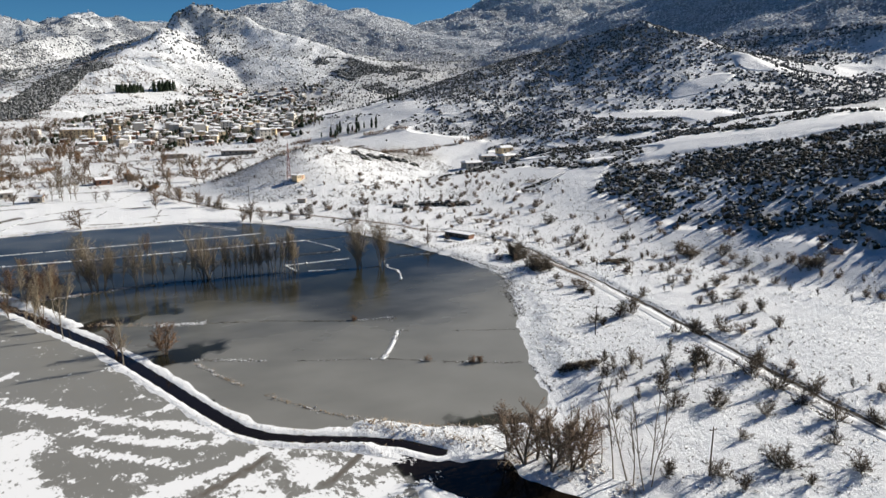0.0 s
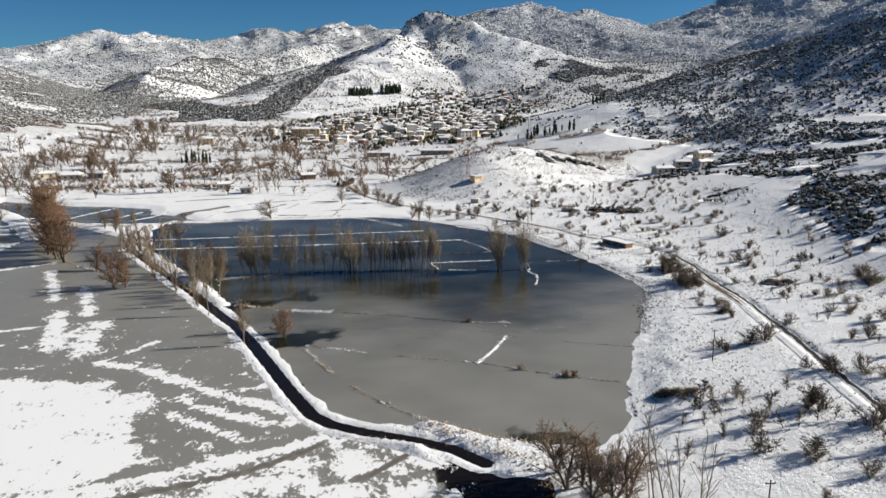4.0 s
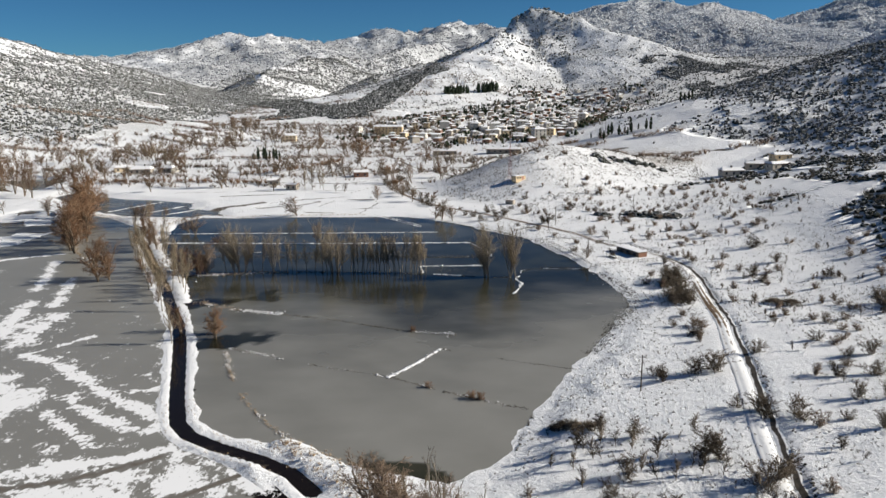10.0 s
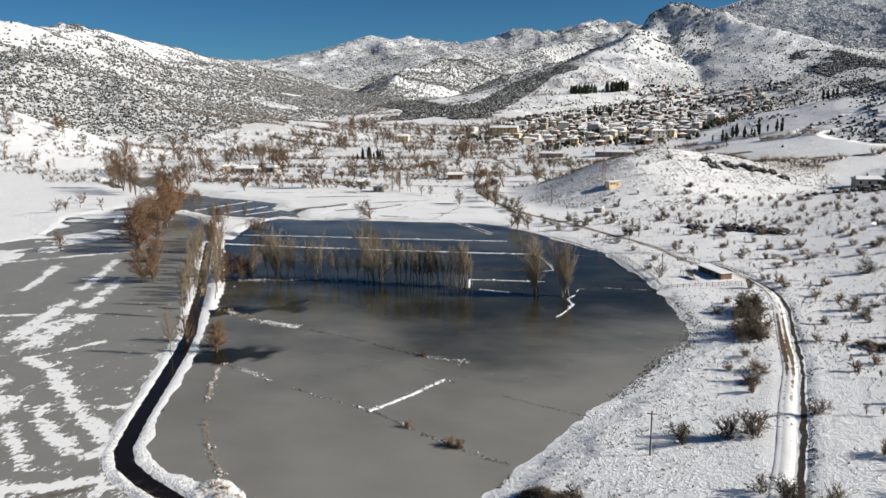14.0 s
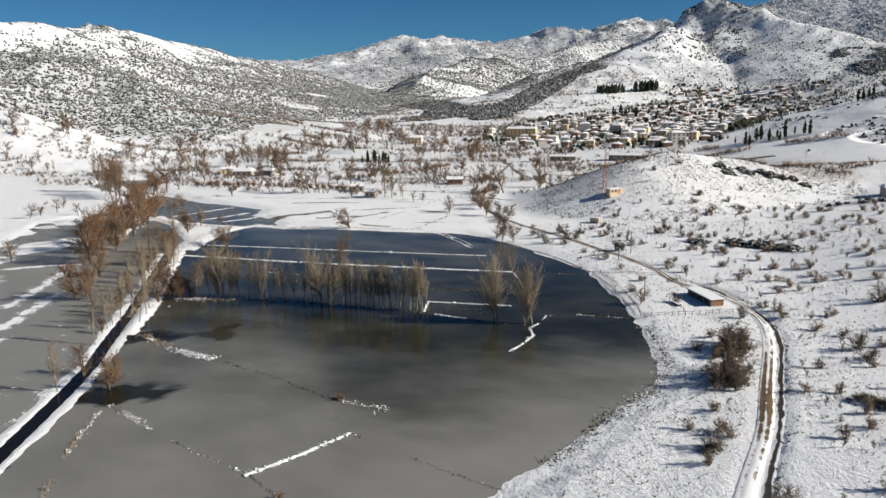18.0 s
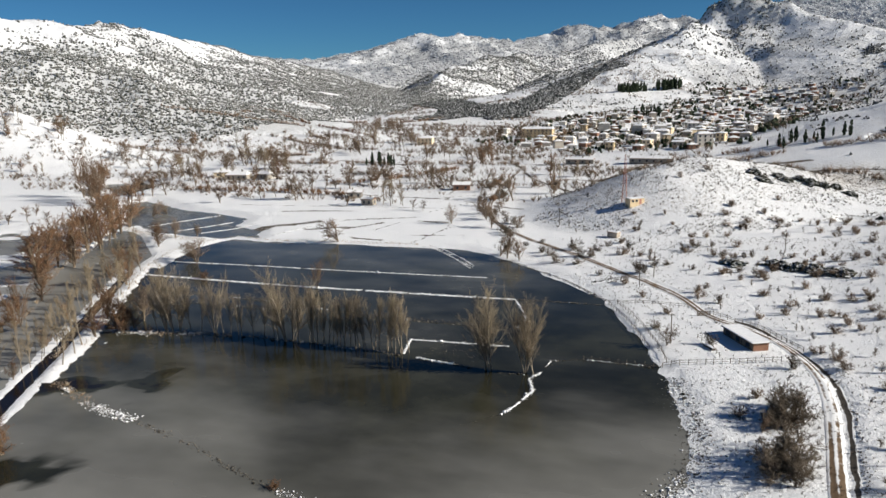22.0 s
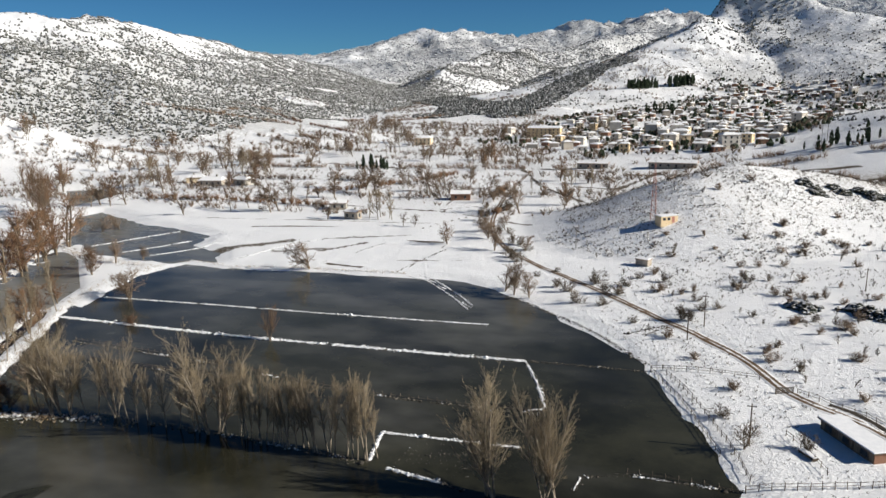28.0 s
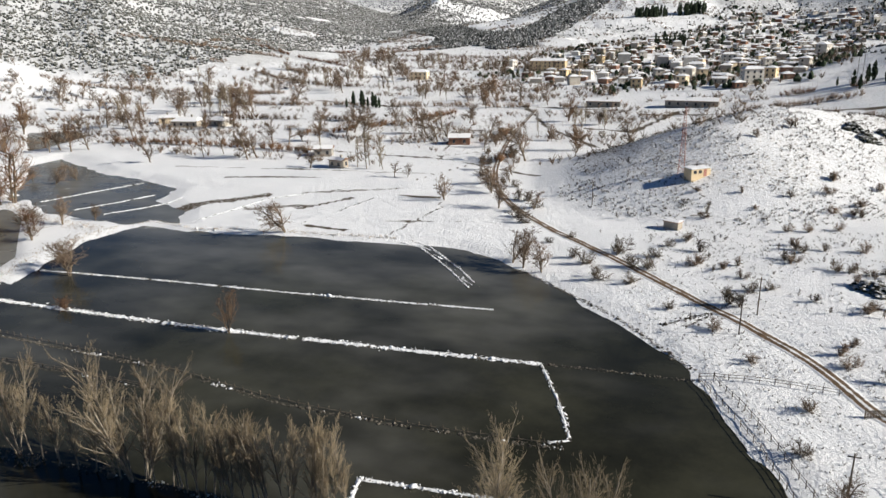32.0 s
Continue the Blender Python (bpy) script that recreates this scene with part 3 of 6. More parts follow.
def mesh_from(name, verts, faces, material, fast_quads=None, shade=True):
    """A mesh from arrays of corners and of faces with the same number of corners each."""
    me = bpy.data.meshes.new(name)
    verts, faces = np.asarray(verts, np.float32), np.asarray(faces, np.int32)
    n, k = faces.shape
    me.vertices.add(len(verts))
    me.vertices.foreach_set("co", verts.ravel())
    me.loops.add(n * k)
    me.loops.foreach_set("vertex_index", faces.ravel())
    me.polygons.add(n)
    me.polygons.foreach_set("loop_start", np.arange(0, n * k, k, dtype=np.int32))
    me.polygons.foreach_set("use_smooth", np.full(n, shade))
    me.update(calc_edges=True)
    me.validate()
    me.materials.append(material)
    return me


def grid_faces(rows, cols):
    i = np.arange(rows - 1)[:, None] * cols + np.arange(cols - 1)[None, :]
    return np.stack([i, i + 1, i + cols + 1, i + cols], -1).reshape(-1, 4)


def give(me, name, values):
    me.attributes.new(name, "FLOAT", "POINT").data.foreach_set("value", np.asarray(values, np.float32).ravel())


# ---- ground: one sheet in rings that widen towards the horizon ----
HUB = (0.0, -235.0)
radii = [0.5, 30.0, 60.0]
while radii[-1] < 4700:
    r = radii[-1]
    radii.append(r + (0.85 if 125 < r < 290 else 1.4 if 95 < r < 430 else 4.0 if r < 95 else min(1.4 + (r - 430) * 0.010, 32)))
bearings = np.radians(np.concatenate([np.arange(-180, -66, 4.0), np.arange(-66, 66, 0.24), np.arange(66, 181, 4.0)]))
bearings[-1] = bearings[0] + 2 * np.pi
RR, BB = np.meshgrid(np.array(radii), bearings, indexing="ij")
GX, GY = HUB[0] + RR * np.sin(BB), HUB[1] + RR * np.cos(BB)
gz, veg, frost, mud, tuft = land(GX, GY, True)
me = mesh_from("ground", np.stack([GX, GY, gz], -1).reshape(-1, 3), grid_faces(*GX.shape)[:, ::-1], GROUND)
for key, values in (("veg", veg), ("frost", frost), ("mud", mud), ("tuft", tuft)):
    give(me, key, values)
tagged(new("ground", me), "snow-covered valley floor rising to scrubby white mountains", "ground", kind="structure")

# ---- water with thin ice ----
wx, wy = np.meshgrid(np.arange(-340, 64, 1.25), np.arange(-230, 320, 1.25), indexing="ij")
me = mesh_from("water", np.stack([wx, wy, np.zeros_like(wx)], -1).reshape(-1, 3), grid_faces(*wx.shape), WATER)
ice = np.interp(wy, [-70, -20, 25, 38, 48, 56, 62, 120, 160], [0.88, 0.79, 0.48, 0.33, 0.23, 0.18, 0.26, 0.36, 0.46])
ice = ice - 0.14 * smooth(-25, 0, wx) * smooth(34, 14, wx) * smooth(55, 30, wy) * smooth(-30, 0, wy) + 0.20 * smooth(26, 50, wx) * smooth(60, 34, wy) * smooth(-40, -5, wy) - 0.14 * smooth(0, 25, wx) * smooth(55, 75, wy)
west = inside(wx, wy, WEST_FLOOD) > -3
ice = np.where(west, np.interp(wy, [-60, 20, 90, 150], [1.35, 1.25, 0.8, 0.5]), ice)
ice = np.where(inside(wx, wy, NORTH_POOL) > -4, 0.55, ice)
canal_d, _ = along(wx, wy, CANAL)
ice = np.where(canal_d < 2.2, -0.6, ice)
ice = np.where(inside(wx, wy, SOUTH_POOL) > -2, -0.4, ice)
for spot, size in (((-44, -9), 11), ((-56, 22), 8), ((8, -70), 8)):
    ice = ice - 0.9 * smooth(size, size * 0.3, np.hypot((wx - spot[0]) * 0.7, wy - spot[1]) + 30 * (fbm(wx, wy, 9, 4, 240) - 0.5))
give(me, "ice", ice)
snowy, silt = np.zeros_like(wx), np.zeros_like(wx)
for ring, amount, edge in SNOW_SHEETS:
    snowy = np.maximum(snowy, amount * smooth(-edge, edge, inside(wx, wy, ring) + 5 * (fbm(wx, wy, 12, 4, 241) - 0.5)))
silt = 0.6 * smooth(-6, 3, inside(wx, wy, SNOW_SHEETS[1][0]))
for line, half in SNOW_BANDS:
    d, _ = along(wx, wy, line)
    snowy = np.maximum(snowy, 0.68 * smooth(half * 1.9, half * 0.3, d + 2.4 * (fbm(wx, wy, 7, 4, 242) - 0.5)))
    snowy = np.maximum(snowy, 0.42 * smooth(half * 4.5, half, d))
snowy = np.maximum(snowy, 0.40 * smooth(9, 3, canal_d) * (wy < 5))
snowy = np.maximum(snowy, np.interp(wy, [-60, 0, 40], [0.36, 0.30, 0.22]))
for line in DARK_CUTS:
    d, _ = along(wx, wy, line)
    snowy = snowy * smooth(0.0, 0.9, d + 0.8 * (fbm(wx, wy, 5, 3, 244) - 0.5))
    silt = np.maximum(silt, 1.2 * smooth(1.0, 0.2, d))
give(me, "snowy", np.where(west & (canal_d > 1.6), snowy, 0))
give(me, "silt", np.where(west, silt, 0))
tagged(new("water", me), "dark flood water partly skinned with grey ice", "water", kind="structure")


# ---- the track ----
def resample(line, step, soften=3):
    """Evenly spaced places along a polyline with rounded corners, and their sideways directions."""
    p = np.array(line, float)
    for _ in range(soften):
        q = np.empty((2 * len(p) - 2, p.shape[1]))
        q[0::2], q[1::2] = 0.75 * p[:-1] + 0.25 * p[1:], 0.25 * p[:-1] + 0.75 * p[1:]
        p = np.vstack([p[:1], q, p[-1:]])
    s = np.concatenate([[0], np.cumsum(np.hypot(*np.diff(p[:, :2], axis=0).T))])
    u = np.arange(0, s[-1], step)
    out = np.stack([np.interp(u, s, p[:, k]) for k in range(p.shape[1])], -1)
    t = np.gradient(out[:, :2], axis=0)
    t /= np.linalg.norm(t, axis=1)[:, None]
    return out, np.stack([t[:, 1], -t[:, 0]], -1)


mid, side = resample(TRACK_LINE, 1.0)
lanes = np.array([-1.8, -1.4, -0.95, -0.5, 0.0, 0.5, 0.95, 1.4, 1.8]) * 0.78
tx = mid[:, None, 0] + side[:, None, 0] * lanes
ty = mid[:, None, 1] + side[:, None, 1] * lanes
profile = np.array([-0.05, 0.10, 0.05, 0.08, 0.14, 0.08, 0.05, 0.10, -0.05])
me = mesh_from("road", np.stack([tx, ty, land(tx, ty) + profile + 0.05], -1).reshape(-1, 3), grid_faces(*tx.shape), TRACK)
dirty = np.interp(mid[:, 1], [-100, -60, -20, 5, 12, 40, 46, 80, 110, 200, 400], [0.26, 0.2, 0.22, 0.52, 0.72, 0.48, 0.36, 0.44, 0.58, 0.62, 0.6])
give(me, "rut", dirty[:, None] + np.array([-0.5, -0.25, 0.12, 0.08, -0.22, 0.08, 0.12, -0.25, -0.5]))
tagged(new("road", me), "muddy farm track with snow between its ruts", "road", kind="structure")

# the ditch: a ribbon whose dark middle paints its shadow along with wet mud
mid, side = resample(DITCH_LINE, 0.7)
lanes = np.array([-0.75, -0.45, -0.2, 0.1, 0.4, 0.75])
sway = (value_noise(np.arange(len(mid)) * 0.7 / 3.0, np.zeros(len(mid)), 66) - 0.5) * 0.4
tx = mid[:, None, 0] + side[:, None, 0] * (lanes + sway[:, None])
ty = mid[:, None, 1] + side[:, None, 1] * (lanes + sway[:, None])
me = mesh_from("ditch", np.stack([tx, ty, land(tx, ty) + np.array([0.02, 0.10, 0.05, 0.05, 0.09, 0.02])], -1).reshape(-1, 3), grid_faces(*tx.shape), DITCH)
give(me, "rut", 0.22 + 0.34 * value_noise(np.arange(len(mid)) * 0.7 / 9.0, np.zeros(len(mid)), 67)[:, None] + np.array([-0.4, 0.1, 0.36, 0.36, 0.05, -0.4]))
tagged(new("ditch", me), "wet roadside ditch with its shadow painted in, between snowy edges", "ditch", kind="structure")


# ---- building blocks for things ----
def part(name, me, parent=None, label="", at=None):
    """One mesh object, under a thing or a part where there is a parent."""
    ob = new(name, me)
    if parent:
        ob.parent = parent
    if at is not None:
        ob.matrix_basis = at
    return tagged(ob, label)


def floor_at(x, y):
    return float(land(np.array([float(x)]), np.array([float(y)]))[0])


def prisms(segs, sides=3):
    """Tapered limbs between pairs of points: arrays of corners and four-sided faces."""
    a = np.array([s[0] for s in segs])
    b = np.array([s[1] for s in segs])
    ra, rb = np.array([s[2] for s in segs]), np.array([s[3] for s in segs])
    d = b - a
    d /= np.linalg.norm(d, axis=1)[:, None] + 1e-9
    u = np.cross(d, np.where(np.abs(d[:, 2:]) > 0.9, [[1.0, 0, 0]], [[0, 0, 1.0]]))
    u /= np.linalg.norm(u, axis=1)[:, None]
    w = np.cross(d, u)
    verts = []
    for k in range(sides):
        c, s = math.cos(2 * math.pi * k / sides), math.sin(2 * math.pi * k / sides)
        verts += [a + (u * c + w * s) * ra[:, None], b + (u * c + w * s) * rb[:, None]]
    verts = np.stack(verts, 1)
    i = np.arange(len(segs))[:, None] * sides * 2
    faces = np.concatenate([np.stack([i[:, 0] + 2 * k, i[:, 0] + 2 * ((k + 1) % sides), i[:, 0] + 2 * ((k + 1) % sides) + 1, i[:, 0] + 2 * k + 1], -1) for k in range(sides)])
    return verts.reshape(-1, 3), faces


def spikes(segs):
    """Twigs: three-sided limbs that run out to a point."""
    verts, _ = prisms(segs, 3)
    v = verts.reshape(len(segs), 3, 2, 3)
    tip = np.array([s[1] for s in segs])
    out = np.concatenate([v[:, :, 0], tip[:, None]], 1).reshape(-1, 3)
    i = np.arange(len(segs))[:, None] * 4
    return out, np.concatenate([i + [0, 1, 3], i + [1, 2, 3], i + [2, 0, 3]])


def limb(rng, out, p, d, length, r, level, spec):
    n = 4 if level == 0 else 2 if level < spec["levels"] else 1
    for i in range(n):
        d = d + rng.normal(0, spec["wander"], 3) + np.array([0, 0, spec["lift"] if level else 0.0])
        d = d / np.linalg.norm(d)
        q = p + d * length / n
        r1 = max(r * (1 - 0.62 / n), 0.008)
        out[level >= spec["fine"]].append((p, q, r, r1))
        if level < spec["levels"]:
            for _ in range(max(1, round(spec["kids"][level] / n * rng.uniform(0.6, 1.4)))):
                f = rng.uniform(0.05, 1.0)
                if level == 0 and (i + f) / n < spec["bare"]:
                    continue
                side = rng.normal(0, 1, 3)
                side -= d * side.dot(d)
                side /= np.linalg.norm(side)
                a = radians(spec["angle"]) * rng.uniform(0.6, 1.3)
                far = (i + f) / n
                kid = length * spec["ratio"][level] * rng.uniform(0.6, 1.15) * (1 - spec["peak"] * far if level == 0 else 1 - 0.3 * far)
                limb(rng, out, p + (q - p) * f, d * math.cos(a) + side * math.sin(a), kid, max(r1 * 0.5, spec["thin"]), level + 1, spec)
        p, r = q, r1


SPECS = {
    "poplar": dict(levels=3, fine=2, kids=(20, 11, 7), angle=34, ratio=(0.50, 0.44, 0.46), wander=0.045, lift=0.13, bare=0.20, peak=0.45, thin=0.012, stems=4, lean=0.15, h=14.5, r=0.16),
    "slim": dict(levels=3, fine=2, kids=(30, 11, 7), angle=27, ratio=(0.36, 0.46, 0.5), wander=0.045, lift=0.13, bare=0.24, peak=0.45, thin=0.012, stems=1, lean=0.04, h=12.2, r=0.12),
    "spread": dict(levels=3, fine=2, kids=(16, 10, 8), angle=46, ratio=(0.66, 0.5, 0.46), wander=0.10, lift=0.05, bare=0.12, peak=0.5, thin=0.030, stems=2, lean=0.15, h=8.2, r=0.20),
    "far": dict(levels=3, fine=2, kids=(15, 9, 7), angle=48, ratio=(0.66, 0.5, 0.5), wander=0.10, lift=0.04, bare=0.14, peak=0.5, thin=0.05, stems=1, lean=0.12, h=8.2, r=0.24),
    "farslim": dict(levels=3, fine=2, kids=(20, 8, 5), angle=28, ratio=(0.40, 0.46, 0.5), wander=0.06, lift=0.10, bare=0.15, peak=0.4, thin=0.045, stems=1, lean=0.05, h=12.2, r=0.18),
    "birch": dict(levels=3, fine=2, kids=(16, 5, 3), angle=28, ratio=(0.36, 0.45, 0.5), wander=0.06, lift=0.08, bare=0.25, peak=0.6, thin=0.018, stems=1, lean=0.10, h=15, r=0.12),
    "shrub": dict(levels=3, fine=2, kids=(12, 9, 6), angle=46, ratio=(0.62, 0.5, 0.5), wander=0.12, lift=0.03, bare=0.08, peak=0.4, thin=0.017, stems=5, lean=0.34, h=2.7, r=0.06),
    "sapling": dict(levels=2, fine=1, kids=(28, 10), angle=42, ratio=(0.52, 0.5), wander=0.09, lift=0.05, bare=0.15, peak=0.45, thin=0.026, stems=1, lean=0.15, h=2.4, r=0.05),
}


def grow(style, seed):
    """Trunk and twig meshes of one bare plant, one unit of its usual height."""
    spec, rng = SPECS[style], np.random.RandomState(seed)
    out = {False: [], True: []}
    for k in range(spec["stems"]):
        lean = np.array([rng.normal(0, spec["lean"]), rng.normal(0, spec["lean"]), 1.0])
        start = np.array([rng.normal(0, 0.05), rng.normal(0, 0.05), -0.3]) * (spec["stems"] > 1) + np.array([0, 0, -0.2])
        limb(rng, out, start, lean / np.linalg.norm(lean), spec["h"] * rng.uniform(0.8, 1.0), spec["r"], 0, spec)
    return out[False], out[True]


KINDS = {
    # name: style, bark, twigs, number of shapes, object name, label, category
    "poplar": ("poplar", BARK_PALE, TWIG_TAN, 4, "poplar_tree", "tall bare poplar with upright tan twigs", "tree"),
    "slim": ("slim", BARK_PALE, TWIG_TAN, 4, "poplar_tree", "slender bare poplar standing in flood water", "tree"),
    "russet": ("spread", BARK, TWIG_RED, 3, "willow_tree", "russet-twigged bare willow on a flooded bank", "tree"),
    "russet_tall": ("poplar", BARK, TWIG_RED, 2, "willow_tree", "tall russet-twigged willow on a flooded bank", "tree"),
    "brown": ("spread", BARK, TWIG_BROWN, 4, "bare_tree", "bare brown broadleaf tree in the snow", "tree"),
    "field": ("far", BARK, TWIG_BROWN, 5, "bare_tree", "bare brown broadleaf tree in a snowy field", "tree"),
    "field_slim": ("farslim", BARK_PALE, TWIG_TAN, 3, "poplar_tree", "bare poplar clump in a snowy field", "tree"),
    "field_red": ("far", BARK, TWIG_RED, 3, "bare_tree", "bare russet tree in a snowy field", "tree"),
    "birch": ("birch", BARK_PALE, TWIG_GREY, 3, "bare_tree", "thin leaning bare tree with pale stems", "tree"),
    "shrub": ("shrub", BARK, TWIG_GREY, 5, "shrub", "bare grey-brown thorn bush standing in snow", "shrub"),
    "sapling": ("sapling", BARK, TWIG_GREY, 5, "sapling", "small bare sapling rising from the snow", "sapling"),
    "thorn": ("shrub", BARK, TWIG_BROWN, 4, "thorn_bush", "low bare thorn bush on a snowy hillside", "bush"),
    "redbush": ("shrub", BARK, TWIG_RED, 2, "shrub", "russet bare bush at the water's edge", "shrub"),
}
PROTOTYPES = {}
PICK = random.Random(7)


def plant(kind, x, y, height, group="", z=None, label=""):
    """Sets a bare tree or bush of about that height on the land or in the water."""
    style, bark, twigs, shapes, name, text, category = KINDS[kind]
    k = PICK.randrange(shapes)
    base = max(floor_at(x, y), -0.25) if z is None else z
    size = height / SPECS[style]["h"] * (0.95 if style == "shrub" else 1.15 if style == "sapling" else 1)
    wide = size * PICK.uniform(0.9, 1.15)
    m = pose(x, y, base, 0, 0, PICK.uniform(0, 360)) @ Matrix.Diagonal((wide, wide, size, 1))
    if (kind, k) not in PROTOTYPES:
        thick, fine = grow(style, 100 * k + sum(map(ord, kind)))
        trunk = part(name, mesh_from("trunk", *prisms(thick, 5 if style in ("poplar", "spread", "slim", "birch", "far", "farslim") else 3), bark))
        part("crown", mesh_from("crown", *spikes(fine), twigs), trunk)
        trunk.matrix_basis = m
        PROTOTYPES[kind, k] = trunk
        ob = trunk
    else:
        ob = copy_thing(PROTOTYPES[kind, k], Matrix())
        ob.matrix_basis = m
    return tagged(ob, label or text, category, group)


def lump_shapes(level, count, low, high, seed, flat=0.35):
    """A few uneven lumps to build stones, snow and scrub from."""
    bm = bmesh.new()
    bmesh.ops.create_icosphere(bm, subdivisions=level, radius=1)
    v = np.array([p.co[:] for p in bm.verts])
    f = np.array([[p.index for p in q.verts] for q in bm.faces])
    bm.free()
    rng = np.random.RandomState(seed)
    shapes = []
    for _ in range(count):
        w = v * rng.uniform(low, high, (len(v), 1))
        w[:, 2] = np.where(w[:, 2] < -flat, -flat, w[:, 2])
        shapes.append(w)
    return shapes, f


def lumps(name, places, sizes, material, shapes, seed=3, tall=(0.7, 1.0), shade=False):
    """One mesh of many lumps at the places, each turned and stretched its own way."""
    forms, faces = shapes
    rng = np.random.RandomState(seed)
    places, sizes = np.asarray(places, float), np.asarray(sizes, float)
    n, k = len(places), len(forms[0])
    which = rng.randint(0, len(forms), n)
    w = np.stack(forms)[which]
    a = rng.uniform(0, 2 * np.pi, n)
    c, s = np.cos(a)[:, None], np.sin(a)[:, None]
    sx, sy = sizes[:, None] * rng.uniform(0.8, 1.3, (n, 1)), sizes[:, None] * rng.uniform(0.8, 1.3, (n, 1))
    sz = sizes[:, None] * rng.uniform(*tall, (n, 1))
    x, y = w[:, :, 0] * sx, w[:, :, 1] * sy
    verts = np.stack([x * c - y * s + places[:, None, 0], x * s + y * c + places[:, None, 1], w[:, :, 2] * sz + places[:, None, 2]], -1)
    f = faces[None] + (np.arange(n) * k)[:, None, None]
    return mesh_from(name, verts.reshape(-1, 3), f.reshape(-1, faces.shape[1]), material, shade=shade)


PEBBLE = lump_shapes(1, 8, 0.75, 1.2, 1)
SNOW_LUMP = lump_shapes(1, 8, 0.8, 1.15, 2, 0.15)
SPIKY = lump_shapes(2, 10, 0.55, 1.35, 3, 0.5)
SPIKY_FAR = lump_shapes(1, 10, 0.7, 1.3, 4, 0.5)


def dome_shapes(count, seed):
    """Rough five-sided clumps, open below, for shrubs and trees far off."""
    rng = np.random.RandomState(seed)
    a = np.arange(5) * 2 * np.pi / 5
    ring = np.concatenate([np.c_[0.9 * np.cos(a), 0.9 * np.sin(a), 0 * a - 0.35], np.c_[0.8 * np.cos(a + 0.6), 0.8 * np.sin(a + 0.6), 0 * a + 0.4], [[0, 0, 1.05]]])
    k = np.arange(5)
    faces = np.concatenate([np.stack([k, (k + 1) % 5, 5 + k], -1), np.stack([(k + 1) % 5, 5 + (k + 1) % 5, 5 + k], -1), np.stack([5 + k, 5 + (k + 1) % 5, 0 * k + 10], -1)])
    return [ring * rng.uniform(0.65, 1.3, (11, 1)) for _ in range(count)], faces


DOME = dome_shapes(12, 5)


def field_wall(line, width=0.9, dense=1.6, snow=0.6, gaps=0.25, stone=0.32, label="low stone field wall under broken snow", seed=1, base=STONE, kind_name="field_wall", up=0.02):
    """A row of half-drowned stones and clods with snow on them."""
    rng = np.random.RandomState(seed)
    dense = dense * 6.0
    mid, side = resample(line, 1.0 / dense, 0)
    s = np.arange(len(mid)) / dense
    on = value_noise(s / 6.0, s * 0, seed) > gaps
    p, q = mid[on], side[on]
    off = rng.normal(0, width * 0.36, (len(p), 1))
    xy = p[:, :2] + q * off + rng.normal(0, 0.15, (len(p), 2))
    size = stone * 0.26 * np.exp(rng.normal(0, 0.5, len(p)))
    z = np.maximum(land(xy[:, 0], xy[:, 1]), 0) + up
    rocky = rng.uniform(0, 1, len(p)) < 0.55
    if base is REED:
        wall = part(kind_name, sprays("tufts", np.c_[xy, z - 0.05][rocky], size[rocky] * 5.0, base, 6, seed, 0.8, 0.035, 0.2))
    else:
        wall = part(kind_name, lumps("stones", np.c_[xy, z][rocky], size[rocky] * 1.15, base, PEBBLE, seed))
    capped = (value_noise(s[on] / 3.0, s[on] * 0 + 9, seed + 5) * 0.6 + rng.uniform(0, 0.4, len(p))) < snow * 0.75
    if capped.any():
        part("snow_cover", lumps("snow_cover", np.c_[xy, z + size * 0.45][capped], size[capped] * 1.2, SNOWCAP, SNOW_LUMP, seed + 1, (0.3, 0.6), True), wall, "lumpy white snow")
    if snow >= 0.7 and width <= 1.0 and kind_name == "field_wall":
        # longer caps of snow, broken where stones show
        mid, side = resample(line, 0.3, 0)
        s = np.arange(len(mid)) * 0.3
        w = width * 0.62 * (0.25 + 1.1 * value_noise(s / 0.7, s * 0 + 3, seed)) * smooth(0.0, 0.12, 0.6 * value_noise(s / 1.0, s * 0 + 5, seed + 8) + 0.4 * value_noise(s / 4.0, s * 0 + 6, seed + 9) - (1 - snow) * 0.75) * (value_noise(s / 6.0, s * 0, seed) > gaps)
        lane = np.array([-1.0, -0.6, 0.0, 0.6, 1.0])
        wob = rng.uniform(-0.25, 0.25, (len(mid), 5))
        x = mid[:, None, 0] + side[:, None, 0] * w[:, None] * (lane + wob)
        y = mid[:, None, 1] + side[:, None, 1] * w[:, None] * (lane + wob)
        z = np.maximum(land(x, y), 0) + np.array([-0.03, 0.10, 0.16, 0.10, -0.03]) * (0.6 + rng.uniform(0, 0.8, (len(mid), 1))) * stone / 0.3
        f = grid_faces(len(mid), 5)
        f = f[(w[f[:, 0] // 5] > 0.05) & (w[f[:, 3] // 5] > 0.05)]
        if len(f):
            part("snow_cap", mesh_from("snow_cap", np.stack([x, y, z], -1).reshape(-1, 3), f[:, ::-1], SNOWCAP), wall, "long cap of white snow")
    return tagged(wall, label, "wall" if kind_name == "field_wall" else "bank", kind="stuff" if kind_name == "reed_bank" else "")


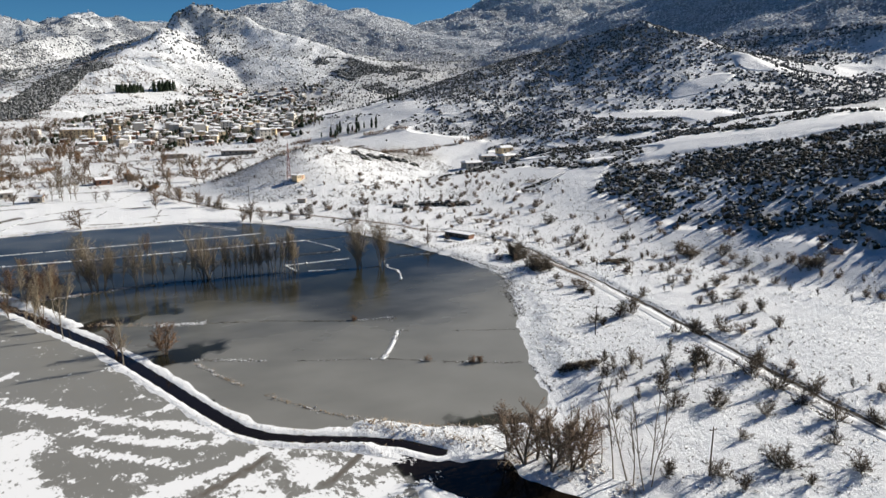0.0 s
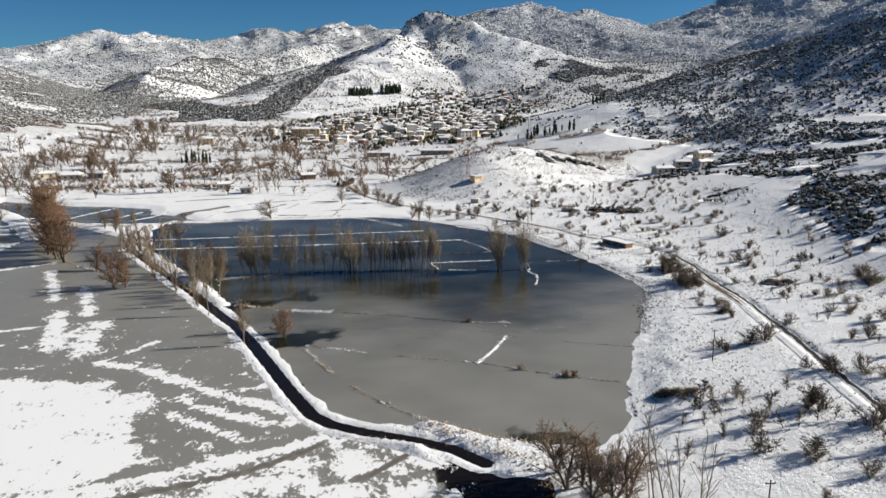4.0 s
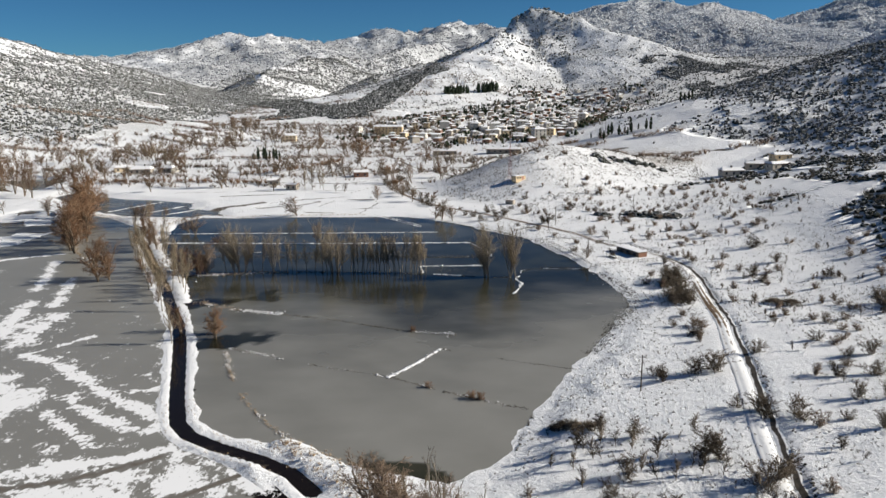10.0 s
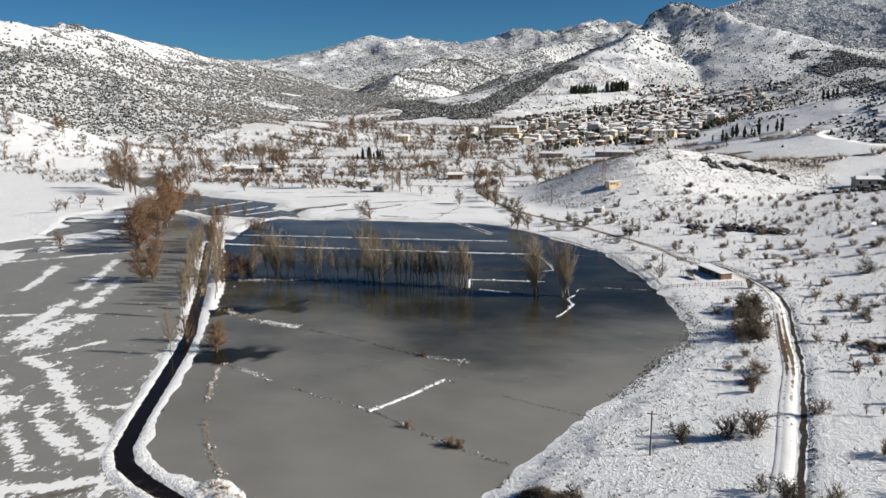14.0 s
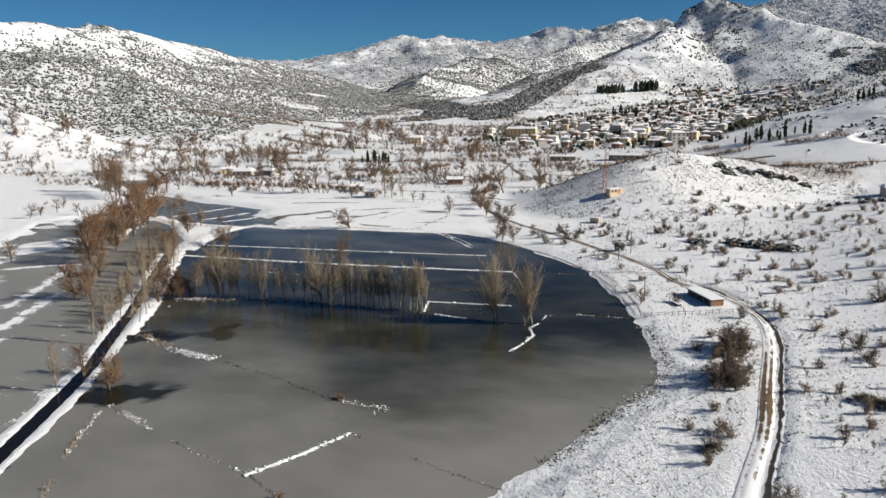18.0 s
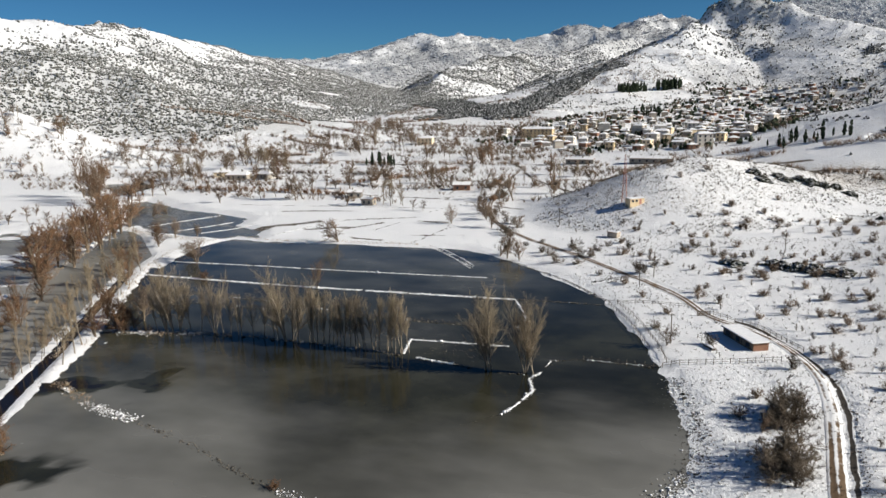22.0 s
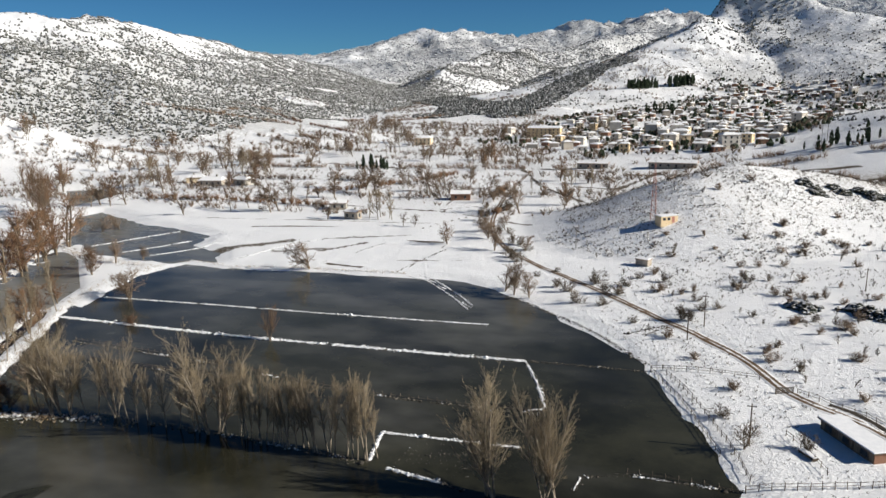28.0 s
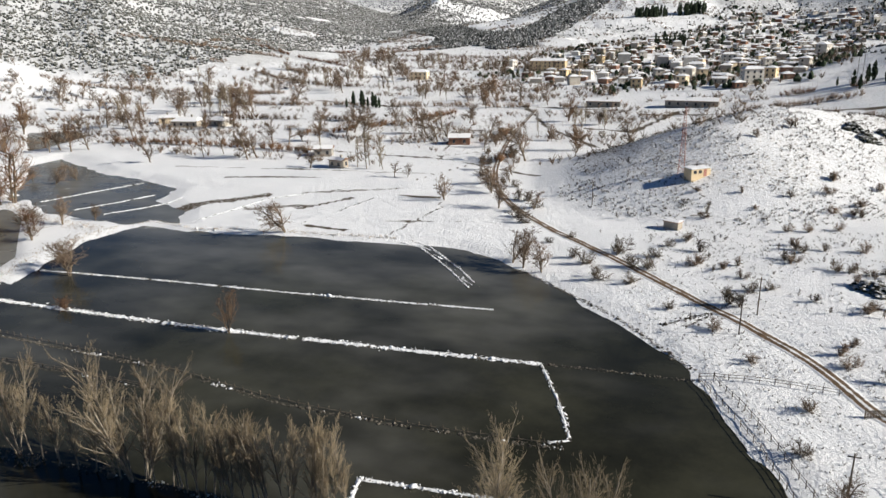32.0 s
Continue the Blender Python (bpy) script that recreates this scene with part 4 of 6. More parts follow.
def sprays(name, places, sizes, material, count, seed, spread=0.7, thick=0.016, stem=0.45):
    """One mesh of many small bundles of bare twigs, each fanning up from its foot."""
    r = np.random.RandomState(seed)
    places, sizes = np.repeat(np.asarray(places, float), count, 0), np.repeat(np.asarray(sizes, float), count)
    n = len(places)
    a = r.uniform(0, 2 * np.pi, n)
    out = spread * np.sqrt(r.uniform(0.02, 1, n))
    d = np.stack([np.cos(a) * out, np.sin(a) * out, r.uniform(0.55, 1.0, n)], -1)
    foot = places + d * (stem * r.uniform(0, 1, n) * sizes)[:, None] * [0.6, 0.6, 1]
    tip = foot + (d + r.normal(0, 0.16, (n, 3))) * (sizes * r.uniform(0.35, 0.75, n))[:, None]
    e = (sizes * thick)[:, None] * np.stack([-np.sin(a), np.cos(a), 0 * a], -1)
    f = (sizes * thick)[:, None] * np.stack([np.cos(a), np.sin(a), -out], -1)
    verts = np.stack([foot + e, foot - e * 0.5 + f, foot - e * 0.5 - f, tip], 1)
    i = np.arange(n)[:, None] * 4
    return mesh_from(name, verts.reshape(-1, 3), np.concatenate([i + [0, 1, 3], i + [1, 2, 3], i + [2, 0, 3]]), material)


def box(bm, x0, y0, z0, x1, y1, z1):
    vs = [bm.verts.new(c) for c in ((x0, y0, z0), (x1, y0, z0), (x1, y1, z0), (x0, y1, z0), (x0, y0, z1), (x1, y0, z1), (x1, y1, z1), (x0, y1, z1))]
    for f in ((3, 2, 1, 0), (4, 5, 6, 7), (0, 1, 5, 4), (1, 2, 6, 5), (2, 3, 7, 6), (3, 0, 4, 7)):
        bm.faces.new([vs[i] for i in f])


def solid(name, material, *boxes, bevel=0.0):
    bm = bmesh.new()
    for b in boxes:
        box(bm, *b)
    if bevel:
        bmesh.ops.bevel(bm, geom=bm.edges[:], offset=bevel, segments=1, affect="EDGES")
    me = bpy.data.meshes.new(name)
    bm.to_mesh(me)
    bm.free()
    me.materials.append(material)
    return me


def roof_mesh(w, d, z, rise, over, hip):
    """A hipped or gabled roof with thick eaves over a w by d house."""
    a, b, t = w / 2 + over, d / 2 + over, 0.22
    inset = min(b, a) * hip
    verts = [(-a, -b, z), (a, -b, z), (a, b, z), (-a, b, z), (-a, -b, z + t), (a, -b, z + t), (a, b, z + t), (-a, b, z + t), (-a + inset, 0, z + t + rise), (a - inset, 0, z + t + rise)]
    bm = bmesh.new()
    vs = [bm.verts.new(v) for v in verts]
    for f in ((3, 2, 1, 0), (0, 1, 5, 4), (1, 2, 6, 5), (2, 3, 7, 6), (3, 0, 4, 7), (4, 5, 9, 8), (6, 7, 8, 9), (5, 6, 9), (7, 4, 8)):
        bm.faces.new([vs[i] for i in f])
    me = bpy.data.meshes.new("roof")
    bm.to_mesh(me)
    bm.free()
    me.materials.append(ROOF)
    return me


def house(w, d, storeys, wall, hip, label, seed):
    """A plastered village house with a snowy roof, windows and a chimney."""
    rng = random.Random(seed)
    h = 2.7 * storeys + 0.2
    ob = part("house", solid("wall", wall, (-w / 2, -d / 2, -1.5, w / 2, d / 2, h)))
    roof = part("roof", roof_mesh(w, d, h, 0.20 * d, 0.45, hip), ob)
    cx = w * rng.uniform(-0.25, 0.25)
    part("chimney", solid("chimney", WALL_GREY, (cx - 0.4, -0.4, h + 0.5, cx + 0.4, 0.4, h + 0.25 * d + 0.9)), roof)
    pane = solid("window", GLASS, (-0.55, -0.05, -0.7, 0.55, 0.05, 0.7))
    sill = solid("window_sill", WALL_PALE, (-0.7, -0.16, -0.85, 0.7, 0.03, -0.72))
    for s in range(storeys):
        for k in range(max(2, round(w / 4))):
            n = max(2, round(w / 4))
            win = part("window", pane, ob, at=pose(-w / 2 + (k + 0.5) * w / n, -d / 2 - 0.01, 1.5 + 2.7 * s))
            part("window_sill", sill, win)
        for sx in (-1, 1):
            part("window", pane, ob, at=pose(sx * (w / 2 + 0.01), d * 0.15, 1.5 + 2.7 * s, 0, 0, 90))
    return tagged(ob, label, "house")


def fence(line, post=1.1, gap=2.2, rails=2, label="weathered wooden post-and-rail fence", dip=0.0):
    mid, side = resample(line, gap, 1)
    z = np.maximum(land(mid[:, 0], mid[:, 1]), -0.1)
    rng = random.Random(len(mid))
    tops = [Vector((x, y, zz)) for (x, y), zz in zip(mid[:, :2], z)]
    ob = part("fence", mesh_from("rail", *prisms([(np.array(a) + (0, 0, hgt + rng.uniform(-0.05, 0.05)), np.array(b) + (0, 0, hgt + rng.uniform(-0.05, 0.05)), 0.045, 0.04)
                                                    for a, b in zip(tops[:-1], tops[1:]) for hgt in [post * (0.45 + 0.43 * i) for i in range(rails)]], 4), WOOD))
    stake = mesh_from("post", *prisms([(np.array((0, 0, -0.4)), np.array((0, 0, post * 1.05)), 0.07, 0.055), (np.array((0, 0, post * 1.05)), np.array((0, 0, post * 1.09)), 0.055, 0.004)], 5), WOOD)
    for p in tops:
        part("post", stake, ob, at=pose(*p, rng.uniform(-5, 5), rng.uniform(-5, 5), rng.uniform(0, 90)))
    return tagged(ob, label, "fence")


def utility_pole(x, y, h, label="wooden utility pole standing in the snow"):
    z = floor_at(x, y)
    ob = part("utility_pole", mesh_from("pole", *prisms([(np.array((0, 0, -0.5)), np.array((0, 0, h)), 0.13, 0.09)], 8), WOOD), at=pose(x, y, z))
    part("crossarm", solid("crossarm", WOOD, (-0.7, -0.05, h - 0.5, 0.7, 0.05, h - 0.38)), ob)
    for k in (-0.6, 0.6):
        part("insulator", mesh_from("insulator", *prisms([(np.array((k, 0, h - 0.38)), np.array((k, 0, h - 0.18)), 0.05, 0.03)], 6), GALV), ob)
    return tagged(ob, label, "utility pole")

# ---- field walls, banks and rubble in the flood ----
field_wall([(-113, 117), (-104, 118), (-78, 120), (-50, 121.5), (-24, 123.5), (-4, 125.3)], 0.6, 2.6, 0.75, 0.08, 0.28, seed=11, label="thin stone field wall dotted with snow in dark water")
field_wall([(-112, 99.5), (-76, 100), (-53, 100.5), (-26, 102.3), (-12, 103.2), (10, 105)], 1.0, 5.0, 0.92, 0.03, 0.29, seed=12, label="broad stone field wall capped with broken snow in dark water")
field_wall([(10, 105), (24, 106), (35, 106.5)], 0.6, 2.6, 0.18, 0.1, 0.32, seed=13, label="dark stone field wall running to the shore")
field_wall([(10, 105), (15, 94), (18.8, 83.5), (16, 82)], 0.35, 4.5, 0.8, 0.0, 0.25, seed=14, label="short snow-capped stone wall across the flood")
field_wall([(-92, 86), (-69, 85), (-49, 84), (-25, 80), (-6, 79.7), (9, 80.5), (18.5, 81.2)], 0.6, 3.2, 0.22, 0.05, 0.30, seed=15, label="drowned dark stone wall with flecks of snow")
field_wall([(-86, 77.5), (-65, 78), (-43.1, 77.4)], 0.5, 2.2, 0.28, 0.1, 0.24, seed=16, label="dark drowned bank under a rail fence")
field_wall([(1, 62), (8, 61), (15, 60.5)], 6.5, 3.0, 0.28, 0.0, 0.22, seed=55, label="litter of stones and snow in shallow water")
field_wall([(-88, 50), (-76, 51), (-63, 53.5), (-54, 56), (-47, 56.5)], 2.0, 5.5, 0.62, 0.05, 0.36, seed=17, base=REED, label="reedy bank with snow under the poplars", kind_name="reed_bank")
field_wall([(-47, 57), (-32, 57.5), (-17, 57), (-3, 56.5)], 0.9, 2.6, 0.30, 0.2, 0.30, seed=18, label="dark stony bank along the poplar row")
field_wall([(-3, 57), (-5, 66.5), (8, 67.5), (18, 68.4)], 0.5, 2.6, 0.72, 0.15, 0.26, seed=19)
field_wall([(0.5, 56), (4, 55.3), (9.5, 54.5)], 0.6, 3.5, 0.9, 0.05, 0.34, seed=20)
field_wall([(9.5, 54.5), (17, 52.6), (25, 53.6)], 0.6, 2.4, 0.25, 0.3, 0.28, seed=21)
field_wall([(25.3, 34), (26.8, 38.3), (28.4, 46), (26.3, 51.5), (27.9, 55.2), (28.6, 62.4)], 0.45, 3.4, 0.7, 0.12, 0.28, seed=22, label="curved stone wall with snow lumps in the flood")
field_wall([(28.6, 62.4), (34.5, 65.1), (42.3, 65.1), (51, 65.2)], 0.5, 2.6, 0.5, 0.2, 0.26, seed=23)
field_wall([(13, 22), (20, 28), (25.3, 34)], 0.3, 1.2, 0.1, 0.3, 0.2, seed=24)
field_wall([(-64, 21.6), (-56, 18), (-49, 15)], 1.6, 3.0, 0.35, 0.1, 0.34, seed=25, base=REED, kind_name="reed_bank", label="brown reedy bank beside the canal")
field_wall([(-49, 15), (-43, 13.6), (-36, 12.2)], 2.0, 6.0, 0.95, 0.05, 0.30, seed=26, label="snowy stone bank running into the ice")
field_wall([(-36, 12.2), (-21.3, 8), (-9.3, 3), (0, 0)], 0.9, 3.2, 0.10, 0.1, 0.22, seed=27, label="nearly drowned wall across the ice")
field_wall([(0, 0), (5, -1), (11, -1.6), (9, -4)], 1.5, 3.2, 0.8, 0.25, 0.22, seed=28)
field_wall([(-41, -14), (-34, -17), (-28.8, -19.5)], 1.2, 3.4, 0.7, 0.15, 0.25, seed=29)
field_wall([(-28.8, -19.5), (-15.4, -24.8), (-5.6, -27.9), (-0.8, -29.4)], 0.5, 2.4, 0.5, 0.25, 0.22, seed=30)
field_wall([(-0.8, -29.4), (7, -34), (14.4, -37.8), (22, -41.5), (27, -43)], 0.7, 2.8, 0.55, 0.15, 0.25, seed=31)
field_wall([(-1.5, -29.8), (3.6, -21.4), (8.2, -12)], 0.9, 4.2, 0.88, 0.05, 0.28, seed=32, label="snow-covered wall crossing the ice at an angle")
field_wall([(8.2, -12), (19.4, -16.8), (29.2, -20.1), (39.1, -23.2)], 0.35, 1.8, 0.25, 0.25, 0.2, seed=33)
field_wall([(-41, -16.5), (-39, -20), (-36.5, -26)], 0.9, 2.6, 0.45, 0.1, 0.3, seed=34, base=REED, kind_name="reed_bank", label="tawny reeds edging the ice")
field_wall([(-36.5, -26), (-31.5, -36), (-22, -50), (-15, -57)], 0.8, 3.0, 0.32, 0.12, 0.28, seed=35, base=REED, kind_name="reed_bank", label="tawny reeds edging the ice")
field_wall([(-15, -59.5), (-10.5, -64.5), (-7, -67.5), (-2.5, -72), (2.5, -76.5)], 3.0, 5, 0.40, 0.02, 0.40, seed=36, base=REED, kind_name="reed_bank", label="snowy mound of reeds and rubble at the canal mouth")
field_wall([(-9, -61.5), (-3, -66), (5, -70.5)], 2.0, 3, 0.5, 0.05, 0.40, seed=37, base=REED, kind_name="reed_bank", label="snowy mound of reeds and rubble at the canal mouth")
field_wall([(3, -80), (9, -86), (14, -92), (16, -99)], 4.0, 9, 0.55, 0.1, 0.4, seed=38, base=REED, kind_name="reed_bank", label="litter of stones, reeds and snow under bare trees")
field_wall([(28, -46), (26, -52), (24.5, -60)], 0.4, 2.2, 0.15, 0.1, 0.25, seed=39, label="dark stone edge between ice and snow")
field_wall([(49, 5), (56, 17), (58.8, 30), (57, 45), (53, 60)], 3.4, 10, 0.45, 0.05, 0.24, seed=40, label="ragged dark clods along the shore")
field_wall([(42, -14), (46, -6), (49, 5)], 2.6, 8, 0.5, 0.08, 0.24, seed=41, label="ragged dark clods along the shore")
field_wall([(-5, 150), (6, 140.5), (22, 125.5), (34, 110)], 0.8, 4, 0.25, 0.1, 0.28, seed=42, label="dark clods along the shore")
field_wall([(-123, 148), (-117, 160), (-100, 156.5), (-73, 161), (-55, 162), (-41, 163)], 1.3, 2.6, 0.9, 0.15, 0.30, seed=43, label="snowy earth bank along the flood's edge", base=REED)
field_wall([(-75, 40), (-89, 62), (-108, 93), (-118, 111), (-124, 129)], 2.0, 3, 0.75, 0.1, 0.28, seed=44, base=REED, kind_name="reed_bank", label="tufted snowy causeway between two floods")
field_wall([(-124, 129), (-123, 147), (-155, 152), (-190, 171)], 2.6, 4, 0.6, 0.1, 0.28, seed=45, base=REED, kind_name="reed_bank", label="tufted snowy causeway between two floods")
field_wall([(-76, 32), (-95, 62.5), (-110, 88), (-119, 104)], 1.6, 4, 0.12, 0.1, 0.34, seed=46, base=REED, kind_name="reed_bank", label="brown reedy bank under willows")
field_wall([(-105, 48), (-118, 66), (-134, 82), (-148, 104), (-160, 130)], 1.8, 3, 0.35, 0.15, 0.34, seed=47, base=REED, kind_name="reed_bank", label="brown reedy bank under willows")
field_wall([(-200, 100), (-170, 102), (-150, 101)], 0.8, 1.8, 0.6, 0.25, 0.26, seed=48)
field_wall([(-169.4, 169.4), (-163.8, 184.7), (-156.0, 202.1)], 0.6, 2.6, 0.9, 0.05, 0.3, seed=49)
field_wall([(-150.4, 164.3), (-144.7, 174.5), (-139.2, 187.8)], 0.6, 2.6, 0.9, 0.05, 0.3, seed=50)
field_wall([(-137.4, 162.8), (-131.0, 172.0), (-125.0, 184.1)], 0.6, 2.6, 0.9, 0.05, 0.3, seed=51)
field_wall([(-104, 161), (-96, 191), (-79, 209)], 0.5, 1.4, 0.7, 0.3, 0.26, seed=52)
field_wall([(-72, 168), (-63, 203)], 0.5, 1.2, 0.6, 0.3, 0.26, seed=53)
field_wall([(-44, 165), (-40, 194)], 0.5, 1.2, 0.5, 0.3, 0.26, seed=54)
for k, bend in enumerate(([(81.6, 72), (83.8, 58), (82.6, 41), (80.4, 21)], [(78.4, 3), (73.5, -23), (70.7, -39), (67.2, -55)], [(64.4, -69), (60.6, -97), (59.4, -121)])):
    field_wall(bend, 0.7, 1.6, 0.5, 0.25, 0.32, seed=60 + k, label="rough stone edge of a roadside ditch")

field_wall([(27.9, 125.0), (32.9, 129.6), (37.3, 132.9)], 0.5, 3.0, 0.15, 0.05, 0.34, seed=56, label="dark tumbled stone wall in the snow")
field_wall([(32.1, 125.2), (37.4, 132.9)], 0.4, 2.4, 0.15, 0.1, 0.3, seed=57, label="dark tumbled stone wall in the snow")
for k, s in enumerate((-0.9, 0.9)):
    field_wall([(-38 + s, 162 + s), (-32 + s, 160 + s * 0.8), (-20 + s, 147 + s * 0.8), (-11.5 + s, 136 + s * 0.8)], 0.3, 3.2, 0.85, 0.06, 0.24, seed=70 + k, label="thin snowy edge of a low dyke in the lake")

# ---- fences ----
fence([(35, 106.5), (39.6, 97), (44, 86), (48, 74)], 1.1, 2.0)
fence([(37.2, 107), (41.8, 97.5), (46.2, 86.5), (50, 75), (52, 66)], 1.1, 2.0)
fence([(51, 65), (58, 66.5), (66, 69.5), (75, 72.5)], 1.2, 1.7)
fence([(35, 107), (46, 107), (55, 106)], 1.1, 2.2)
fence([(60.8, 101), (66, 97.2), (72, 93), (78.8, 80)], 1.1, 2.0)
fence([(62, 72), (60, 78), (57, 84)], 1.1, 2.0)
fence([(-92, 87), (-69, 86), (-49, 84.6), (-25, 80.6), (-6, 80.3), (9, 81.2), (18.5, 82)], 0.8, 1.8, 1, "line of drowned fence posts in dark water")
fence([(51, 65), (42, 65.8), (34, 65.6)], 0.9, 1.8, 1, "line of drowned fence posts in dark water")

fence([(-86, 77.9), (-65, 78.4), (-43.3, 77.8)], 0.8, 2.6, 2, "half-drowned pale rail fence")
fence([(-43.2, 77.6), (-43.4, 83)], 0.8, 2.6, 2, "half-drowned pale rail fence")

gate = part("gate", mesh_from("gate_frame", *prisms([(np.array((-1.6, 0, h)), np.array((1.6, 0, h)), 0.05, 0.05) for h in (0.15, 1.25)] + [(np.array((x, 0, -0.3)), np.array((x, 0, 1.35)), 0.07, 0.06) for x in (-1.6, 1.6)], 4), WOOD), at=pose(58.6, 100.6, floor_at(58.6, 100.6), 0, 0, 20))
board = solid("board", WOOD, (-0.07, -0.02, 0.1, 0.07, 0.02, 1.3))
for k in range(14):
    part("board", board, gate, at=pose(-1.45 + 0.223 * k, 0.06, 0))
tagged(gate, "weathered plank gate across the muddy track", "gate")

# ---- trees of the flooded row ----
ROW = "trees of the flooded row"
for x, y, h in ((-64.2, 54.6, 16), (-62.7, 55.2, 15.5), (-61.2, 55.6, 15), (-52.2, 57.3, 13.5), (-32.5, 57.2, 17.8), (-31, 57.8, 15), (16.8, 53.6, 15.8), (18.2, 53.2, 15), (24.9, 54.2, 15.8), (26.6, 54.4, 14)):
    plant("poplar", x, y, h, ROW)
for x, y, h in ((-58.5, 56.6, 12.5), (-56, 57, 12.5), (-50, 57.6, 12.5), (-47.7, 57.2, 12), (-44.5, 57, 12), (-41.1, 56.8, 12.5), (-38.6, 57.2, 12), (-36, 57.8, 12), (-29.3, 57.4, 13), (-67, 54.6, 12), (-46, 58, 10.5), (-34.2, 57, 12)):
    plant("slim", x, y, h, ROW)
for x, y, h in ((-79.5, 54.2, 8.5), (-77.1, 54.9, 8), (-73.5, 54, 6.5)):
    plant("russet", x, y, h, ROW)
for k in range(27):
    plant("slim", -27 + 0.96 * k + PICK.uniform(-0.4, 0.4), 56.9 + 0.025 * k + PICK.uniform(-0.7, 0.9), PICK.uniform(12, 14.8), ROW)

# ---- trees along the canal, the causeway and the drowned banks ----
for x, y, h in ((-69.1, 12.5, 14), (-55.5, -12, 12.5), (-75.3, 32.5, 13), (-69.8, 28.6, 13.5), (-73, 35, 14.5), (-76.5, 40.5, 15), (-82, 49, 14), (-94.5, 71, 13.5), (-102, 83.5, 14), (-114, 102, 15), (-90, 62, 12), (-98, 76, 12)):
    plant("slim", x, y, h, "poplars along the canal", label="slender bare poplar on the canal bank")
for x, y, h in ((-57, -3.5, 6.5), (-46.5, -8, 7.5), (-47.5, -4.5, 6.5), (-105, 86, 11), (-74.2, 51.1, 8), (-78, 46, 8), (-134, 134, 9), (-101, 44, 10), (-103.5, 42.5, 11), (-118, 67, 9), (-86, 58, 8), (-112, 95, 9), (-120, 108, 8)):
    plant("russet", x, y, h, "willows by the water")
for x, y, h in ((-134, 81, 16), (-139, 87, 17), (-145, 94, 17), (-150, 108, 17), (-155, 121, 17), (-161, 134, 19), (-166, 146, 19), (-171, 155, 20), (-177, 166, 19), (-141, 101, 14), (-156, 128, 15)):
    plant("russet", x, y, h, "willows by the water")
for x, y, h in ((-103, 47, 13), (-147, 100, 17), (-163, 140, 18), (-231, 205, 20), (-240, 212, 21), (-250, 219, 22), (-263, 227, 22)):
    plant("russet_tall", x, y, h, "willows by the water")
for x, y, h in ((-141, 141, 8), (-138, 148, 8.5), (-134, 156, 5.5), (-108, 122, 8), (-76, 60, 9), (-103, 116, 8.5), (-185, 200, 6.4), (-200, 194, 5.5), (-187, 192, 8), (-166, 77, 7), (-192, 157, 9)):
    plant("brown", x, y, h, "trees in the flood", label="bare brown tree standing in flood water")
avenue, across = resample([(-70, 22), (-79, 37), (-95, 63.5), (-110, 89), (-119, 105)], 3.4)
for k, (p, q) in enumerate(zip(avenue, across)):
    s = PICK.uniform(-5.5, -2.0)
    plant("slim" if k % 6 else "russet", p[0] + q[0] * s, p[1] + q[1] * s, PICK.uniform(8, 13) if k % 6 else PICK.uniform(4, 6.5), "poplars along the canal", label="slender bare poplar on the canal bank" if k % 6 else "")
plant("russet_tall", -48.2, 100, 8, label="narrow russet bush on the drowned wall")
plant("redbush", -88, 100, 3.5)
plant("redbush", 0, 0.3, 1.9, label="small russet bush on an islet in the ice")
for x, y, h in ((7.5, -34.2, 1.6), (16.5, -38.8, 1.9), (18, -39.8, 1.9)):
    plant("redbush", x, y, h, z=0.05, label="thin bare bush frozen into the ice")
plant("brown", -72.8, 160.8, 10.5, label="broad bare tree on the lake's far bank")
for x, y, h in ((-4.4, 151, 9.2), (0.5, 148.5, 6.5), (-7.6, 153.5, 7.5), (-23.4, 198, 8.5), (-30.2, 215, 7.5), (-35, 228, 7), (-42, 203, 7.2)):
    plant("brown", x, y, h, "trees by the track")
for x, y, h in ((5, -78.5, 8), (5.3, -83.6, 9.5), (7.5, -83.4, 8.8), (7.7, -87.7, 9.5), (10.4, -89.2, 9), (12.6, -89, 8.6), (10.2, -86.1, 7.7)):
    plant("brown", x, y, h, "trees at the canal mouth", label="bare brown tree at the canal mouth")
for x, y, h in ((9, -83, 10), (12, -86, 10.5), (14, -84, 9)):
    plant("slim", x, y, h, "trees at the canal mouth", label="bare tan poplar at the canal mouth")
for x, y, h in ((15.9, -89.6, 12.6), (15.1, -93.9, 17), (16.8, -95.1, 17), (16.9, -96.5, 16), (17.6, -98.3, 15.8), (19, -98.2, 15), (20.5, -96, 14)):
    plant("birch", x, y, h, "thin trees at the canal mouth")

plant("brown", 51.1, 77.0, 4.2, label="small round bare tree in trampled snow")

# ---- bushes by the track and on the slope ----
BUSHES = "bushes by the track"
